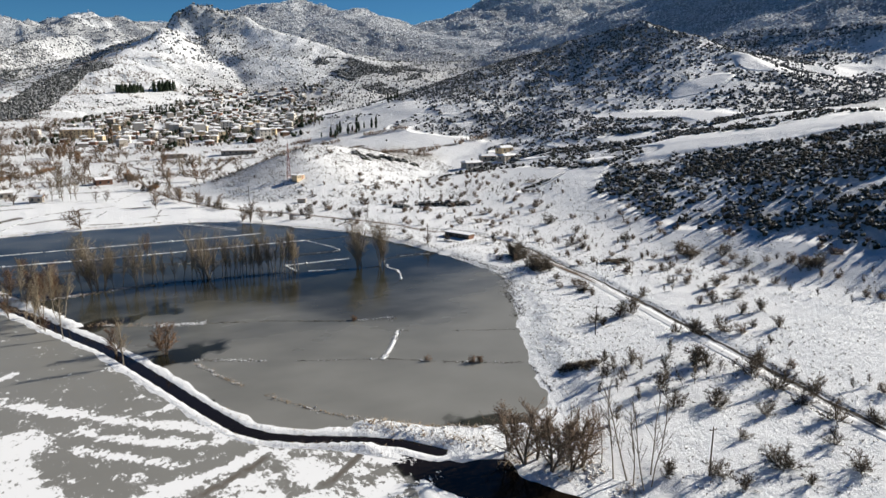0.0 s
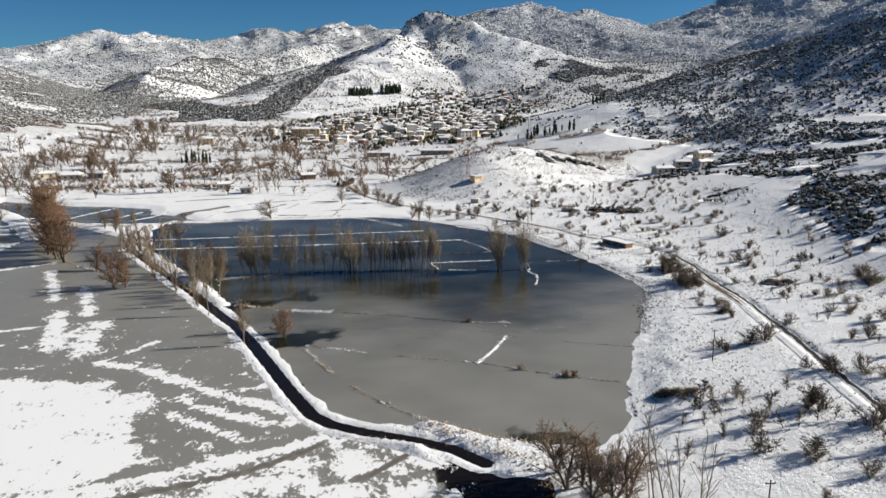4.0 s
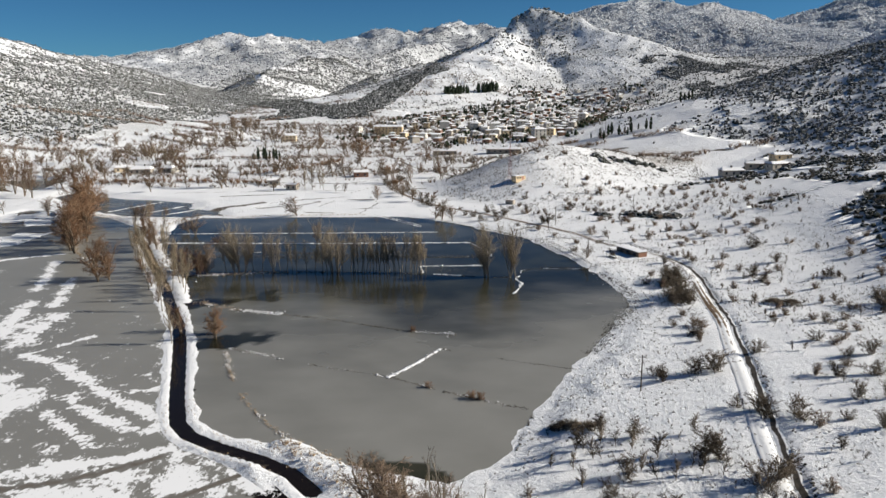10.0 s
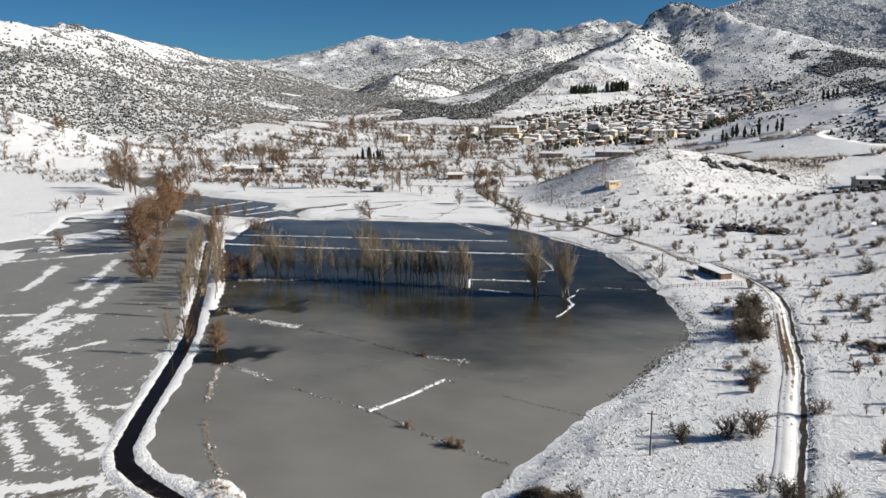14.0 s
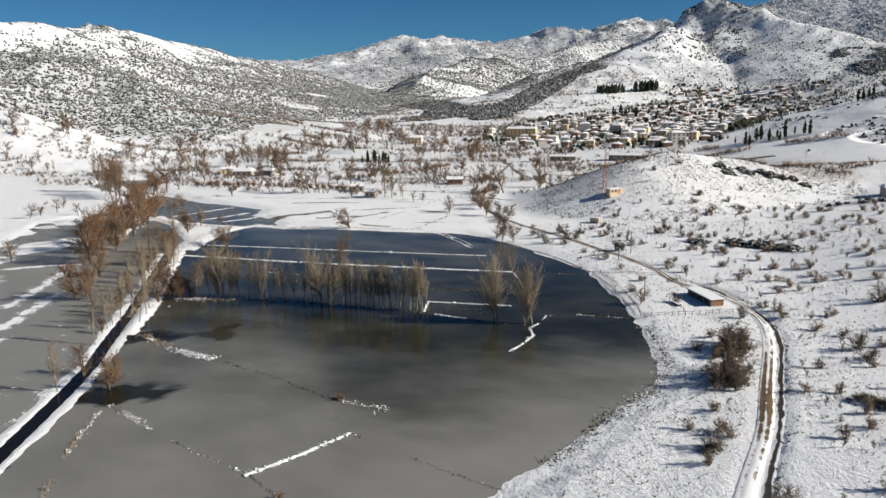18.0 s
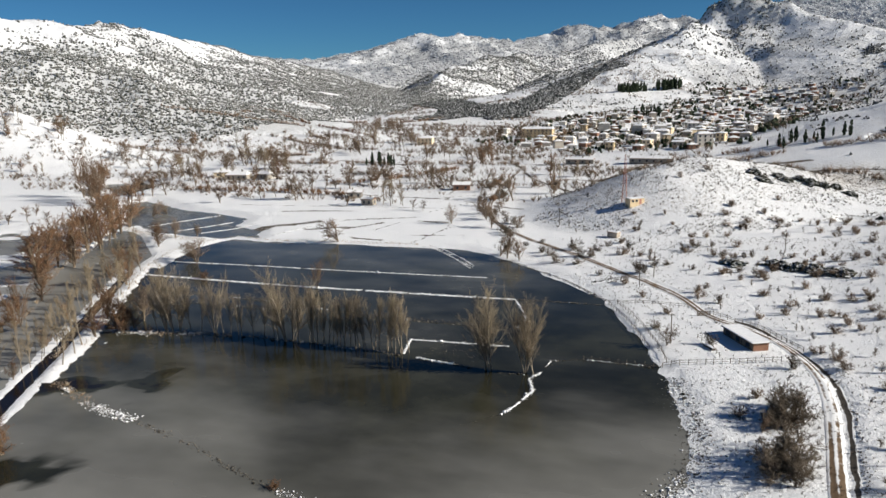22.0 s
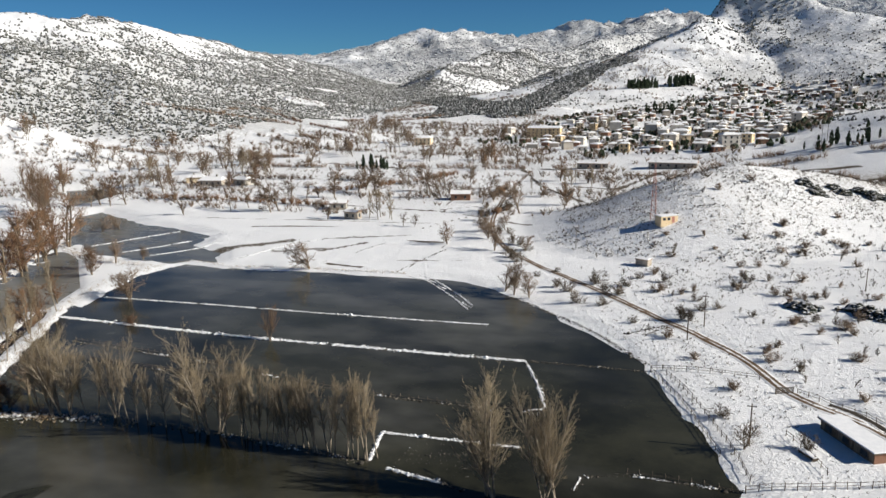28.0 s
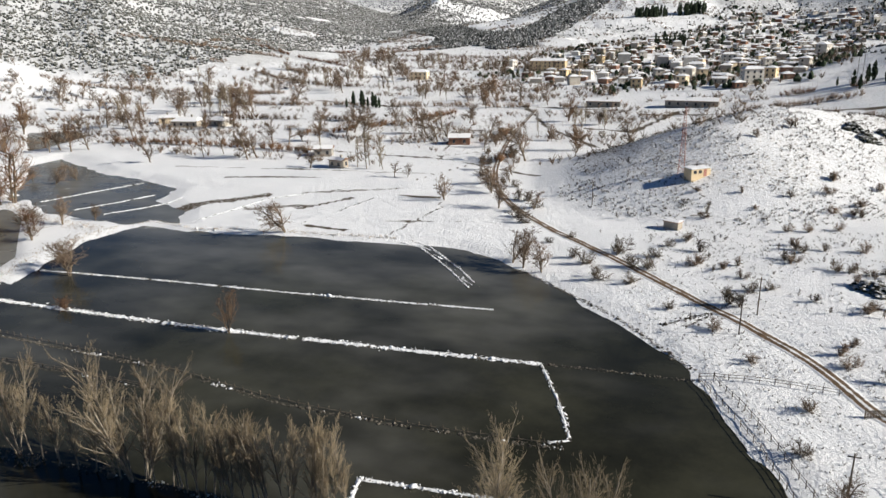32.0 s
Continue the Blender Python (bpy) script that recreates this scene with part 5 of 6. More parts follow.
for x, y, h in ((73.7, 46, 6), (70.6, 44.5, 5), (72.2, 48.5, 4.6), (74.6, 43, 4.4), (69.6, 40.5, 3.6), (70, 29, 5), (72.5, 24, 4.4), (68.4, 26.5, 4), (71.5, 20.5, 3.6), (72, 41, 5.2), (70.8, 26, 6), (72.5, 31, 5.5), (69, 22, 5), (66.5, -6, 3.6), (63.7, -32.5, 5.4), (52.9, -36.3, 3), (43.2, -60.6, 3.5), (36.9, -81.1, 4.6), (65.3, -55.3, 4),
                (69.5, -58.3, 4.3), (60.7, -76.9, 4.2), (57.1, -79.1, 5), (56.5, -86.3, 5), (53.4, -68.5, 4.4), (53.6, -71, 3.8), (61.9, -51.9, 2.7), (44.4, -83.8, 3.4)):
    plant("shrub", x, y, h, BUSHES)
for x, y, h in ((59.4, -91.6, 4.6), (54.9, -93.3, 3.4), (48.5, -105, 3.1), (54.9, -100, 4), (45.6, -112, 3.5), (37.7, -106, 4), (38, -103, 3), (37.1, -111, 2.4), (28.6, -107, 3.3), (27.9, -102, 3.6),
                (22.4, -97.5, 3.3), (42.8, -85.9, 3.3), (39.7, -74.4, 4.4), (51.6, -70, 4.5), (47.7, -92.1, 3.3), (38.8, -96.1, 2.1), (59.7, -104, 3.3), (64.5, -54.3, 4.1), (59.6, -33.3, 4.5), (52.6, -32.5, 2.9)):
    plant("shrub", x, y, h, BUSHES)
for x, y, h in ((29.5, -68.7, 2.3), (32.7, -70.2, 2.8), (33.7, -63.6, 3.2), (34.9, -63.7, 3.2), (36, -67.1, 3.1), (37.3, -67.3, 2.9), (39.9, -63.3, 2.5), (42.2, -64.9, 2.4), (42.2, -72.5, 3.0), (45.3, -68.6, 3.6),
                (44, -75.4, 3), (46.3, -75.9, 3), (49.5, -72.1, 2.8), (50.3, -74.6, 2.8), (52.9, -75.3, 2.3), (52.5, -61.4, 3), (33.4, -75.9, 2.7), (25.7, -79.9, 3.2), (37.8, -61.9, 3.4), (38.2, -57.5, 3.4)):
    plant("sapling", x, y, h, "saplings between track and lake")
for x, y, h in ((94, -29.7, 4), (89.1, -41.3, 3.7), (81.4, -51.6, 3.5), (85.4, -53.5, 3.5), (76, -60.7, 2.2), (82.7, -40.6, 3.1), (74.5, -23, 3.3), (88.2, -17.9, 2.8), (89.4, -29.9, 2.6), (96.3, -4.5, 3),
                (114, 8.7, 5), (114, 3.8, 4.9), (109, 83.7, 5.4), (116, 39.9, 3.7), (109, 62.9, 4), (96.7, 48, 4.7), (97.6, 42.2, 3.7), (79.2, -64.8, 3.2), (118, -40, 5), (113, -20.4, 3.6), (118, -6, 4.2)):
    plant("shrub", x, y, h, "bushes on the slope")
for x, y, h in ((15.9, 164, 4.8), (19.6, 154, 3.8), (23.1, 154, 3.8), (13.4, 146, 3.7), (9.6, 155, 3.9), (5.8, 159, 3.2), (24.2, 162, 3.2), (26.6, 171, 2.5), (33.6, 168, 3.2), (43.7, 144, 2.6), (51.6, 165, 2.9),
                (55.3, 171, 2.5), (29, 133, 2.1), (39.5, 137, 4), (41.5, 136, 3.5), (20.4, 145, 2.9), (-2, 169, 2), (2.5, 175, 2), (47.5, 146, 2.2), (54.8, 141, 2.1), (60.2, 173, 2), (69.6, 158, 1.6), (75.5, 68.5, 3.4), (60, 79, 3), (48, 88, 2.6), (62, 111, 3)):
    plant("shrub", x, y, h, "bushes below the knoll")

# saplings and thorn bushes strewn over the open slope
rng = np.random.RandomState(21)
sx, sy = rng.uniform(60, 150, 900), rng.uniform(-105, 165, 900)
sz, sveg, *_ = land(sx, sy, True)
track_d, _ = along(sx, sy, TRACK_LINE)
ditch_d, _ = along(sx, sy, DITCH_LINE)
thick = fbm(sx, sy, 40, 3, 210)
keep = (track_d > 4) & (ditch_d > 2.5) & (sveg < 0.3) & (thick + rng.uniform(-0.25, 0.25, 900) > 0.42) & (sx > 62) & ~((sx < 100) & (sy < -45) & (sx > 75)) & ((np.abs(sx - 66) > 8) | (np.abs(sy - 78) > 10))
for x, y, z, u in list(zip(sx[keep], sy[keep], sz[keep], rng.uniform(0, 1, keep.sum())))[:290]:
    plant("sapling" if u < 0.55 else "thorn", x, y, 1.3 + 1.5 * u, "saplings on the slope", z=z)
kx, ky = rng.uniform(-10, 120, 220), rng.uniform(150, 240, 220)
kz = land(kx, ky)
track_d, _ = along(kx, ky, TRACK_LINE)
for x, y, z, u in list(zip(kx[track_d > 4], ky[track_d > 4], kz[track_d > 4], rng.uniform(0, 1, 220)))[:40]:
    plant("sapling", x, y, 0.9 + 1.3 * u, "saplings on the knoll", z=z)

for y in np.arange(186, 335, 4.2):
    a = np.interp(y, [169, 187, 209, 228, 262, 325, 377], [6, -8, -24, -33, -42, -52, -56])
    u = PICK.random()
    plant("field" if u < 0.35 else "shrub", a + PICK.choice((-1, 1)) * PICK.uniform(3.2, 6.5), y + PICK.uniform(-2, 2), 4.5 + 4 * u if u < 0.35 else 2 + 2.5 * u, "trees by the track")

# saplings and thorn bushes below the knoll and along the hillside
bx, by = rng.uniform(30, 150, 500), rng.uniform(100, 240, 500)
bz, bveg, *_ = land(bx, by, True)
track_d, _ = along(bx, by, TRACK_LINE)
keep = (track_d > 4) & (bveg < 0.3) & (fbm(bx, by, 30, 3, 212) + rng.uniform(-0.2, 0.2, 500) > 0.46) & (bx > np.interp(by, [100, 125, 150, 250], [50, 35, 12, 10]))
for x, y, z, u in list(zip(bx[keep], by[keep], bz[keep], rng.uniform(0, 1, keep.sum())))[:170]:
    plant("sapling" if u < 0.35 else "thorn", x, y, 1.2 + 1.9 * u, "thorn bushes below the knoll", z=z)

# ---- trees of the valley ----
VALLEY = "trees of the valley"
for x, y, h in ((-306, 285, 15), (-236, 242, 14), (-223, 245, 13), (-176, 229, 9.5), (-197, 272, 7.6), (-161, 243, 8), (-157, 251, 7), (-140, 243, 13), (-139, 248, 12), (-142, 278, 8.5), (-131, 286, 13),
                (-139, 285, 8.6), (-107, 235, 8), (-69.4, 228, 5), (-64.8, 229, 5), (-216, 349, 10), (-149, 276, 11), (-262, 354, 13), (-268, 384, 13), (-233, 154, 7), (-232, 147, 7), (-231, 162, 7), (-241, 176, 6.5), (-216, 160, 6)):
    plant("field", x, y, h, VALLEY)
for x, y, h in ((-85.4, 239, 13), (-81.9, 243, 12.5), (-90.3, 241, 12), (-87, 245, 12.5), (-79, 239, 10), (-211, 324, 14), (-217, 324, 13), (-205, 327, 13), (-199, 330, 12), (-250, 300, 15), (-258, 305, 16)):
    plant("field_slim", x, y, h, VALLEY, label="bare poplar clump in a snowy field")
for x, y, h in ((-236, 236, 11), (-228, 240, 12), (-300, 280, 13), (-312, 292, 14), (-320, 296, 12), (-207, 262, 9), (-290, 262, 11), (-276, 248, 12)):
    plant("field_red", x, y, h, VALLEY)
vx, vy = rng.uniform(-480, 30, 1500), rng.uniform(255, 700, 1500)
vz, vveg, *_ = land(vx, vy, True)
belt = fbm(vx, vy * 2.2, 70, 3, 220)
track_d, _ = along(vx, vy, TRACK_LINE)
keep = (belt + rng.uniform(-0.12, 0.12, 1500) > 0.53) & (vveg < 0.2) & (track_d > 8) & (vx < 15 - 0.15 * (vy - 250))
for x, y, z, u in list(zip(vx[keep], vy[keep], vz[keep], rng.uniform(0, 1, keep.sum())))[:290]:
    plant("field" if u < 0.6 else "russet" if u < 0.75 else "field_slim", x, y, 6 + 8 * ((u * 7.3) % 1), VALLEY, z=z)

# ---- scrub and woods, too many to count ----
TOWN = [(-140, 655), (-126, 582), (-50, 488), (10, 446), (70, 452), (94, 500), (112, 620), (165, 860), (238, 975), (252, 1060), (60, 1078), (22, 925), (-40, 838), (-92, 772)]


def scatter(seed, x0, x1, y0, y1, n, low, high, gain=1.0, more=None):
    """Random places where scrub grows, with their heights."""
    r = np.random.RandomState(seed)
    x, y = r.uniform(x0, x1, n), r.uniform(y0, y1, n)
    z, v, frost, *_ = land(x, y, True)
    clump = fbm(x, y, 14, 3, seed + 300)
    keep = v * gain + (clump - 0.5) * 0.9 > r.uniform(low, high, n)
    if more is not None:
        keep &= more(x, y)
    return np.c_[x, y, z][keep], r


p, r = scatter(41, 118, 330, -160, 270, 36000, 0.30, 0.75, 1.0, lambda x, y: (x + 0.25 * y < 345) & (x > 110))
p = p[:9500]
wide = r.uniform(0.4, 1.05, len(p))
more = np.repeat(p, 3, 0) + r.normal(0, 0.8, (3 * len(p), 3)) * np.repeat(wide, 3)[:, None] * [1, 1, 0.45]
ob = new("evergreen_scrub", lumps("evergreen_scrub", p + [0, 0, 0.3], wide, SCRUB, SPIKY_FAR, 42, (0.8, 1.4)))
tagged(ob, "dense dark evergreen scrub dusted with snow on the hillside", "scrub", kind="stuff")
ob = new("evergreen_scrub", lumps("evergreen_scrub", more + [0, 0, 0.5], np.repeat(wide, 3) * r.uniform(0.3, 0.7, len(more)), SCRUB, DOME, 39, (0.8, 1.5)))
tagged(ob, "dense dark evergreen scrub dusted with snow on the hillside", "scrub", kind="stuff")
q = p[::4] + r.normal(0, 1.2, (len(p[::4]), 3)) * [1, 1, 0]
ob = new("bare_brush", sprays("bare_brush", q, r.uniform(1.6, 3.2, len(q)), TWIG_GREY, 26, 38, 0.8, 0.022))
tagged(ob, "grey-brown bare brush among evergreen scrub", "brush", kind="stuff")


def wooded(name, label, category, seed, area, tries, most, sizes, material, gain=1.0, more=None, bunch=2):
    """A slope strewn with rough shrubs or trees, each a few clumps."""
    p, r = scatter(seed, *area, tries, 0.22, 0.8, gain, more)
    p = p[:most]
    size = np.exp(r.uniform(math.log(sizes[0]), math.log(sizes[1]), len(p)))
    q, w = [p + [0, 0, 0.25]], [size]
    for _ in range(bunch - 1):
        q.append(p + r.normal(0, 0.75, (len(p), 3)) * size[:, None] * [1, 1, 0.3] + [0, 0, 0.3])
        w.append(size * r.uniform(0.45, 0.8, len(p)))
    ob = new(name, lumps(name, np.concatenate(q), np.concatenate(w), material, DOME, seed + 1, (0.9, 1.6)))
    tagged(ob, label, category, kind="stuff")


wooded("hill_scrub", "snow-dusted dark scrub over a rounded hill", "scrub", 43, (120, 640, 150, 720), 80000, 19000, (0.5, 1.35), SCRUB_DARK, 1.1, lambda x, y: (x > 200) | (y > 270))
wooded("mountain_scrub", "snow-dusted scrub on the mountain flank", "scrub", 45, (-1040, -360, 250, 1900), 190000, 66000, (0.65, 1.95), SCRUB_SNOWY, 1.05, None, 1)
wooded("mountain_scrub", "snow-dusted scrub below the rocky peak", "scrub", 47, (-520, 640, 860, 1700), 90000, 24000, (0.5, 1.6), SCRUB_SNOWY, 1.0, lambda x, y: inside(x, y, TOWN) < 0, 1)
def in_woods(x, y):
    out = np.zeros(np.shape(x), bool)
    for line, half in WOODS:
        out |= along(x, y, line)[0] < half * 1.3
    return out & (inside(x, y, TOWN) < 0)


wooded("lower_woods", "dark snow-dusted woods at the mountain's foot", "woods", 61, (-440, -60, 780, 1210), 70000, 14000, (1.0, 2.4), SCRUB_DARK, 1.3, in_woods, 1)
wooded("lower_woods", "dark snow-dusted woods in a hillside gully", "woods", 63, (100, 470, 960, 1260), 40000, 6500, (0.8, 2.1), SCRUB_DARK, 1.3, lambda x, y: in_woods(x, y) & (fbm(x, y, 34, 4, 91) > 0.47), 1)
wooded("spur_woods", "frosted dark woods on the mountain spurs", "woods", 49, (-820, 150, 1230, 2250), 90000, 30000, (0.9, 2.4), SCRUB_SNOWY, 1.4, None, 1)
wooded("frosted_woods", "hoar-frosted woods on the far mountain range", "woods", 53, (-1700, 300, 1950, 3420), 80000, 32000, (1.6, 3.5), FROSTED, 1.0, None, 1)
wooded("frosted_woods", "hoar-frosted woods on a domed mountain", "woods", 55, (150, 860, 1450, 2150), 60000, 22000, (1.1, 2.4), FROST_HAZED, 1.0, None, 1)
wooded("frosted_woods", "hoar-frosted woods on the farthest mountain", "woods", 59, (1050, 2350, 2450, 3260), 50000, 14000, (2.2, 4.4), FROST_HAZED, 1.0, None, 1)
wooded("frosted_woods", "hoar-frosted woods on a steep mountainside", "woods", 57, (560, 1000, 300, 1600), 60000, 20000, (0.9, 2.0), FROST_HAZED, 1.0, None, 1)

# small dark holm oaks and brambles near the track
rr = np.random.RandomState(50)
def thicket(name, spots, label, material, spread, size, count, seed, twigs=0):
    """Clumps of leaves piled into one low dense bush."""
    for k, (x, y, wide) in enumerate(spots):
        q = rr.normal(0, 1, (count, 2)) * wide * spread + (x, y)
        h = land(q[:, 0], q[:, 1])
        d = np.hypot(q[:, 0] - x, q[:, 1] - y) / wide
        up = np.clip(1 - d, 0, 1) * wide * 0.55 * rr.uniform(0.2, 1.0, count)
        if twigs:
            tagged(new(name, sprays(name, np.c_[q, np.maximum(h, 0) + up * 0.8 - 0.1], size * wide * rr.uniform(0.6, 1.3, count), material, twigs, seed + k, 0.9, 0.02)), label, "bush")
            continue
        tagged(new(name, lumps(name, np.c_[q, np.maximum(h, 0) + up + 0.1], size * rr.uniform(0.6, 1.3, count), material, SPIKY, seed + k, (0.6, 1.0))), label, "bush")


thicket("holm_oak", [(66.8, 149, 2.4), (64.6, 150, 1.8), (80, 146.5, 3.2), (77.5, 149, 2.6), (83.5, 144.5, 3.5), (87.5, 142.5, 3.6), (91.5, 140.5, 3.4), (94.5, 139, 2.8)], "dense dark evergreen holm oak dusted with snow", SCRUB, 0.42, 0.75, 60, 51)
thicket("bramble_thicket", [(31.9, -53.7, 2.2), (34.4, -54.8, 2.4), (37, -55.4, 2.2), (92.1, 17.3, 2.8), (95.5, 15, 3.0), (71.5, 43, 3.2), (71, 25, 3.4), (66.5, -7, 1.8), (118, -38, 3.0), (115, 5, 2.6)], "tangled bramble thicket half under snow", TWIG_GREY, 0.42, 0.42, 90, 61, 22)

# dry tufts over the knoll and along field edges
tx, ty = rr.uniform(-10, 140, 14000), rr.uniform(185, 330, 14000)
d, _ = along(tx, ty, [(40, 252), (52, 266), (80, 285), (112, 302)])
keep = (d < 62) & (fbm(tx, ty, 9, 3, 71) + rr.uniform(-0.2, 0.2, 14000) > 0.50)
tz = land(tx, ty)
tagged(new("grass_tufts", sprays("grass_tufts", np.c_[tx, ty, tz][keep][:6000], rr.uniform(0.35, 1.15, 14000)[keep][:6000], TWIG_GREY, 9, 72, 0.9, 0.05)), "dry grass tufts poking through snow on the knoll", "grass", kind="stuff")
tx, ty = rr.uniform(20, 150, 24000), rr.uniform(-120, 190, 24000)
tz, tv, *_ = land(tx, ty, True)
keep = (tz > 0.35) & (fbm(tx, ty, 26, 3, 74) + rr.uniform(-0.2, 0.2, 24000) > 0.50)
tagged(new("grass_tufts", sprays("grass_tufts", np.c_[tx, ty, tz][keep][:11000], rr.uniform(0.2, 0.8, 24000)[keep][:11000], TWIG_GREY, 6, 75, 0.9, 0.05)), "dry weeds poking through the snow", "grass", kind="stuff")
tx, ty = rr.uniform(-110, -8, 7000), rr.uniform(-120, -40, 7000)
tz = land(tx, ty)
keep = (tz > 0.06) & (fbm(tx, ty, 18, 3, 77) + rr.uniform(-0.15, 0.15, 7000) > 0.5)
tagged(new("grass_tufts", sprays("grass_tufts", np.c_[tx, ty, tz][keep][:2600], rr.uniform(0.2, 0.5, 7000)[keep][:2600], REED, 8, 78, 0.9, 0.05)), "tawny stubble through thin snow", "grass", kind="stuff")

# bare hedges and copses across the valley floor
hx, hy = rr.uniform(-520, 60, 60000), rr.uniform(245, 1250, 60000)
hz, hv, *_ = land(hx, hy, True)
belt = fbm(hx, hy * 2.6, 48, 4, 81)
copse = fbm(hx, hy * 1.5, 110, 3, 86)
keep = (belt + 0.25 * (copse - 0.5) + 0.10 * smooth(300, 560, hy) + rr.uniform(-0.06, 0.06, 60000) > 0.60) & (hv < 0.35) & (inside(hx, hy, TOWN) < 0)
n = 7600
for first, twigs, seed in ((0, TWIG_BROWN, 82), (1, TWIG_GREY, 80)):
    tagged(new("hedges", sprays("hedges", np.c_[hx, hy, hz][keep][first:n:2], rr.uniform(1.4, 4.8, 60000)[keep][first:n:2], twigs, 12, seed, 0.75, 0.028)), "brown bare hedges between snowy fields", "hedge", kind="stuff")
# long hedge lines and copses along the field boundaries
hedge_lines = [[(-230, 262), (-180, 268), (-120, 262)], [(-300, 320), (-240, 338), (-170, 342), (-110, 352)], [(-250, 392), (-170, 404), (-90, 410), (-40, 402)], [(-40, 262), (-52, 300), (-58, 345)], [(-420, 400), (-340, 430), (-250, 452)],
               [(-330, 520), (-250, 500), (-160, 505)], [(-420, 640), (-300, 600), (-210, 580)], [(60, 380), (110, 392), (160, 380)], [(112, 318), (134, 308), (160, 322), (200, 330)], [(66, 412), (90, 408), (118, 404)], [(60, 300), (100, 306), (140, 296)], [(-400, 560), (-430, 670), (-400, 760)], [(-390, 795), (-295, 779), (-260, 814)], [(-380, 520), (-330, 545), (-280, 540)], [(-480, 520), (-420, 560), (-330, 590)], [(-150, 300), (-120, 330), (-100, 380)]]
for k, line in enumerate(hedge_lines):
    mid, side = resample(line, 0.8)
    on = value_noise(np.arange(len(mid)) / 14.0, np.zeros(len(mid)), 83 + k) > 0.3
    q = mid[on] + side[on] * rr.normal(0, 1.6, (on.sum(), 1))
    tagged(new("hedge", sprays("hedge", np.c_[q, land(q[:, 0], q[:, 1])], rr.uniform(1.8, 5.5, len(q)), TWIG_BROWN if k % 3 else TWIG_RED, 24, 84 + k, 0.6, 0.018)), "ragged bare brown hedge along a snowy field", "hedge")

# ---- village ----
HOUSE_KINDS = [house(7, 6, 1, WALL_PALE, 0.9, "white plastered village house under a snowy roof", 1), house(7.5, 6.5, 2, WALL_PALE, 0.8, "two-storey pale house under a snowy roof", 2),
               house(6.5, 6, 2, WALL_CREAM, 0.9, "cream plastered house under a snowy roof", 3), house(8.5, 6, 1, WALL_GREY, 0.0, "grey stone house with a snowy gable roof", 4),
               house(7, 6.5, 1, WALL_BRICK, 0.9, "low reddish house under a snowy roof", 5), house(11, 8, 3, WALL_PALE, 0.7, "three-storey pale apartment block under snow", 6)]
spots = [(-45, 506), (-16, 503), (15, 485), (37, 482), (-108, 589), (54, 468)]
for ob, (x, y) in zip(HOUSE_KINDS, spots):
    ob.matrix_basis = pose(x, y, floor_at(x, y), 0, 0, PICK.uniform(-20, 20))
    tagged(ob, group="village houses")
cx, cy = rr.uniform(-205, 240, 2600), rr.uniform(450, 1080, 2600)
cz = land(cx, cy)
slot = inside(cx, cy, TOWN) > 0
for x, y, z in zip(cx[slot], cy[slot], cz[slot]):
    if len(spots) > 290:
        break
    if all((x - a) ** 2 + (y - b) ** 2 > (12.5 if y < 720 else 11.5) ** 2 for a, b in spots):
        spots.append((x, y))
        k = PICK.choice((0, 0, 1, 1, 2, 3, 4, 4, 5) if y < 700 else (0, 0, 0, 1, 3, 4, 4))
        ob = copy_thing(HOUSE_KINDS[k], pose(x, y, z, 0, 0, PICK.uniform(-30, 30) + PICK.choice((0, 90, 180, 180))))
        tagged(ob, group="village houses")
# evergreens and bare trees between the houses
gx, gy = rr.uniform(-240, 260, 16000), rr.uniform(450, 1090, 16000)
gz = land(gx, gy)
slot = (inside(gx, gy, TOWN) > -20) & (fbm(gx, gy, 30, 3, 91) > 0.42)
sp = np.array(spots)
slot &= np.min(np.hypot(gx[:, None] - sp[None, :, 0], gy[:, None] - sp[None, :, 1]), 1) > 4.6
tagged(new("village_trees", lumps("village_trees", np.c_[gx, gy, gz + 1.6][slot][:1000], rr.uniform(0.8, 2.0, 16000)[slot][:1000], CONIFER, SPIKY_FAR, 92, (1.0, 1.9))), "dark evergreen and bare trees between village houses", "trees", kind="stuff")

tagged(new("village_trees", sprays("village_trees", np.c_[gx, gy, gz][slot][1900:3800], rr.uniform(2.6, 6.0, 16000)[slot][1900:3800], TWIG_BROWN, 24, 93, 0.6, 0.022)), "bare brown trees between village houses", "trees", kind="stuff")


def cypress(spots, seed, label, group, tall=2.8):
    """Upright dark conifers made of many small tufts round a stem."""
    r = np.random.RandomState(seed)
    shapes = []
    for v in range(3):
        n = 70
        t = r.uniform(0.04, 1.0, n)
        a = r.uniform(0, 6.3, n)
        wide = np.sin(np.clip(t * 1.1, 0, 1) * np.pi) ** 0.7 * 0.13 * r.uniform(0.3, 1.0, n) + 0.01
        q = np.c_[np.cos(a) * wide, np.sin(a) * wide, t]
        shapes.append((mesh_from("trunk", *prisms([(np.array((0, 0, -0.05)), np.array((0, 0, 0.9)), 0.018, 0.004)], 5), BARK), lumps("foliage", q, 0.055 * r.uniform(0.7, 1.3, n), CONIFER, SPIKY_FAR, seed + v, (1.2, 1.9))))
    for k, (x, y, h) in enumerate(spots):
        trunk, leaf = shapes[k % 3]
        ob = part("cypress_tree", trunk)
        part("foliage", leaf, ob)
        ob.matrix_basis = pose(x, y, floor_at(x, y), 0, 0, 47 * k) @ Matrix.Diagonal((h, h, h, 1))
        tagged(ob, label, "tree", group)


cypress([(-28 + 2.6 * k + PICK.uniform(-1.5, 1.5), 828 + PICK.uniform(-5, 5), PICK.uniform(7, 13)) for k in range(14)], 95, "tall dark cypress above the village", "village cypresses")
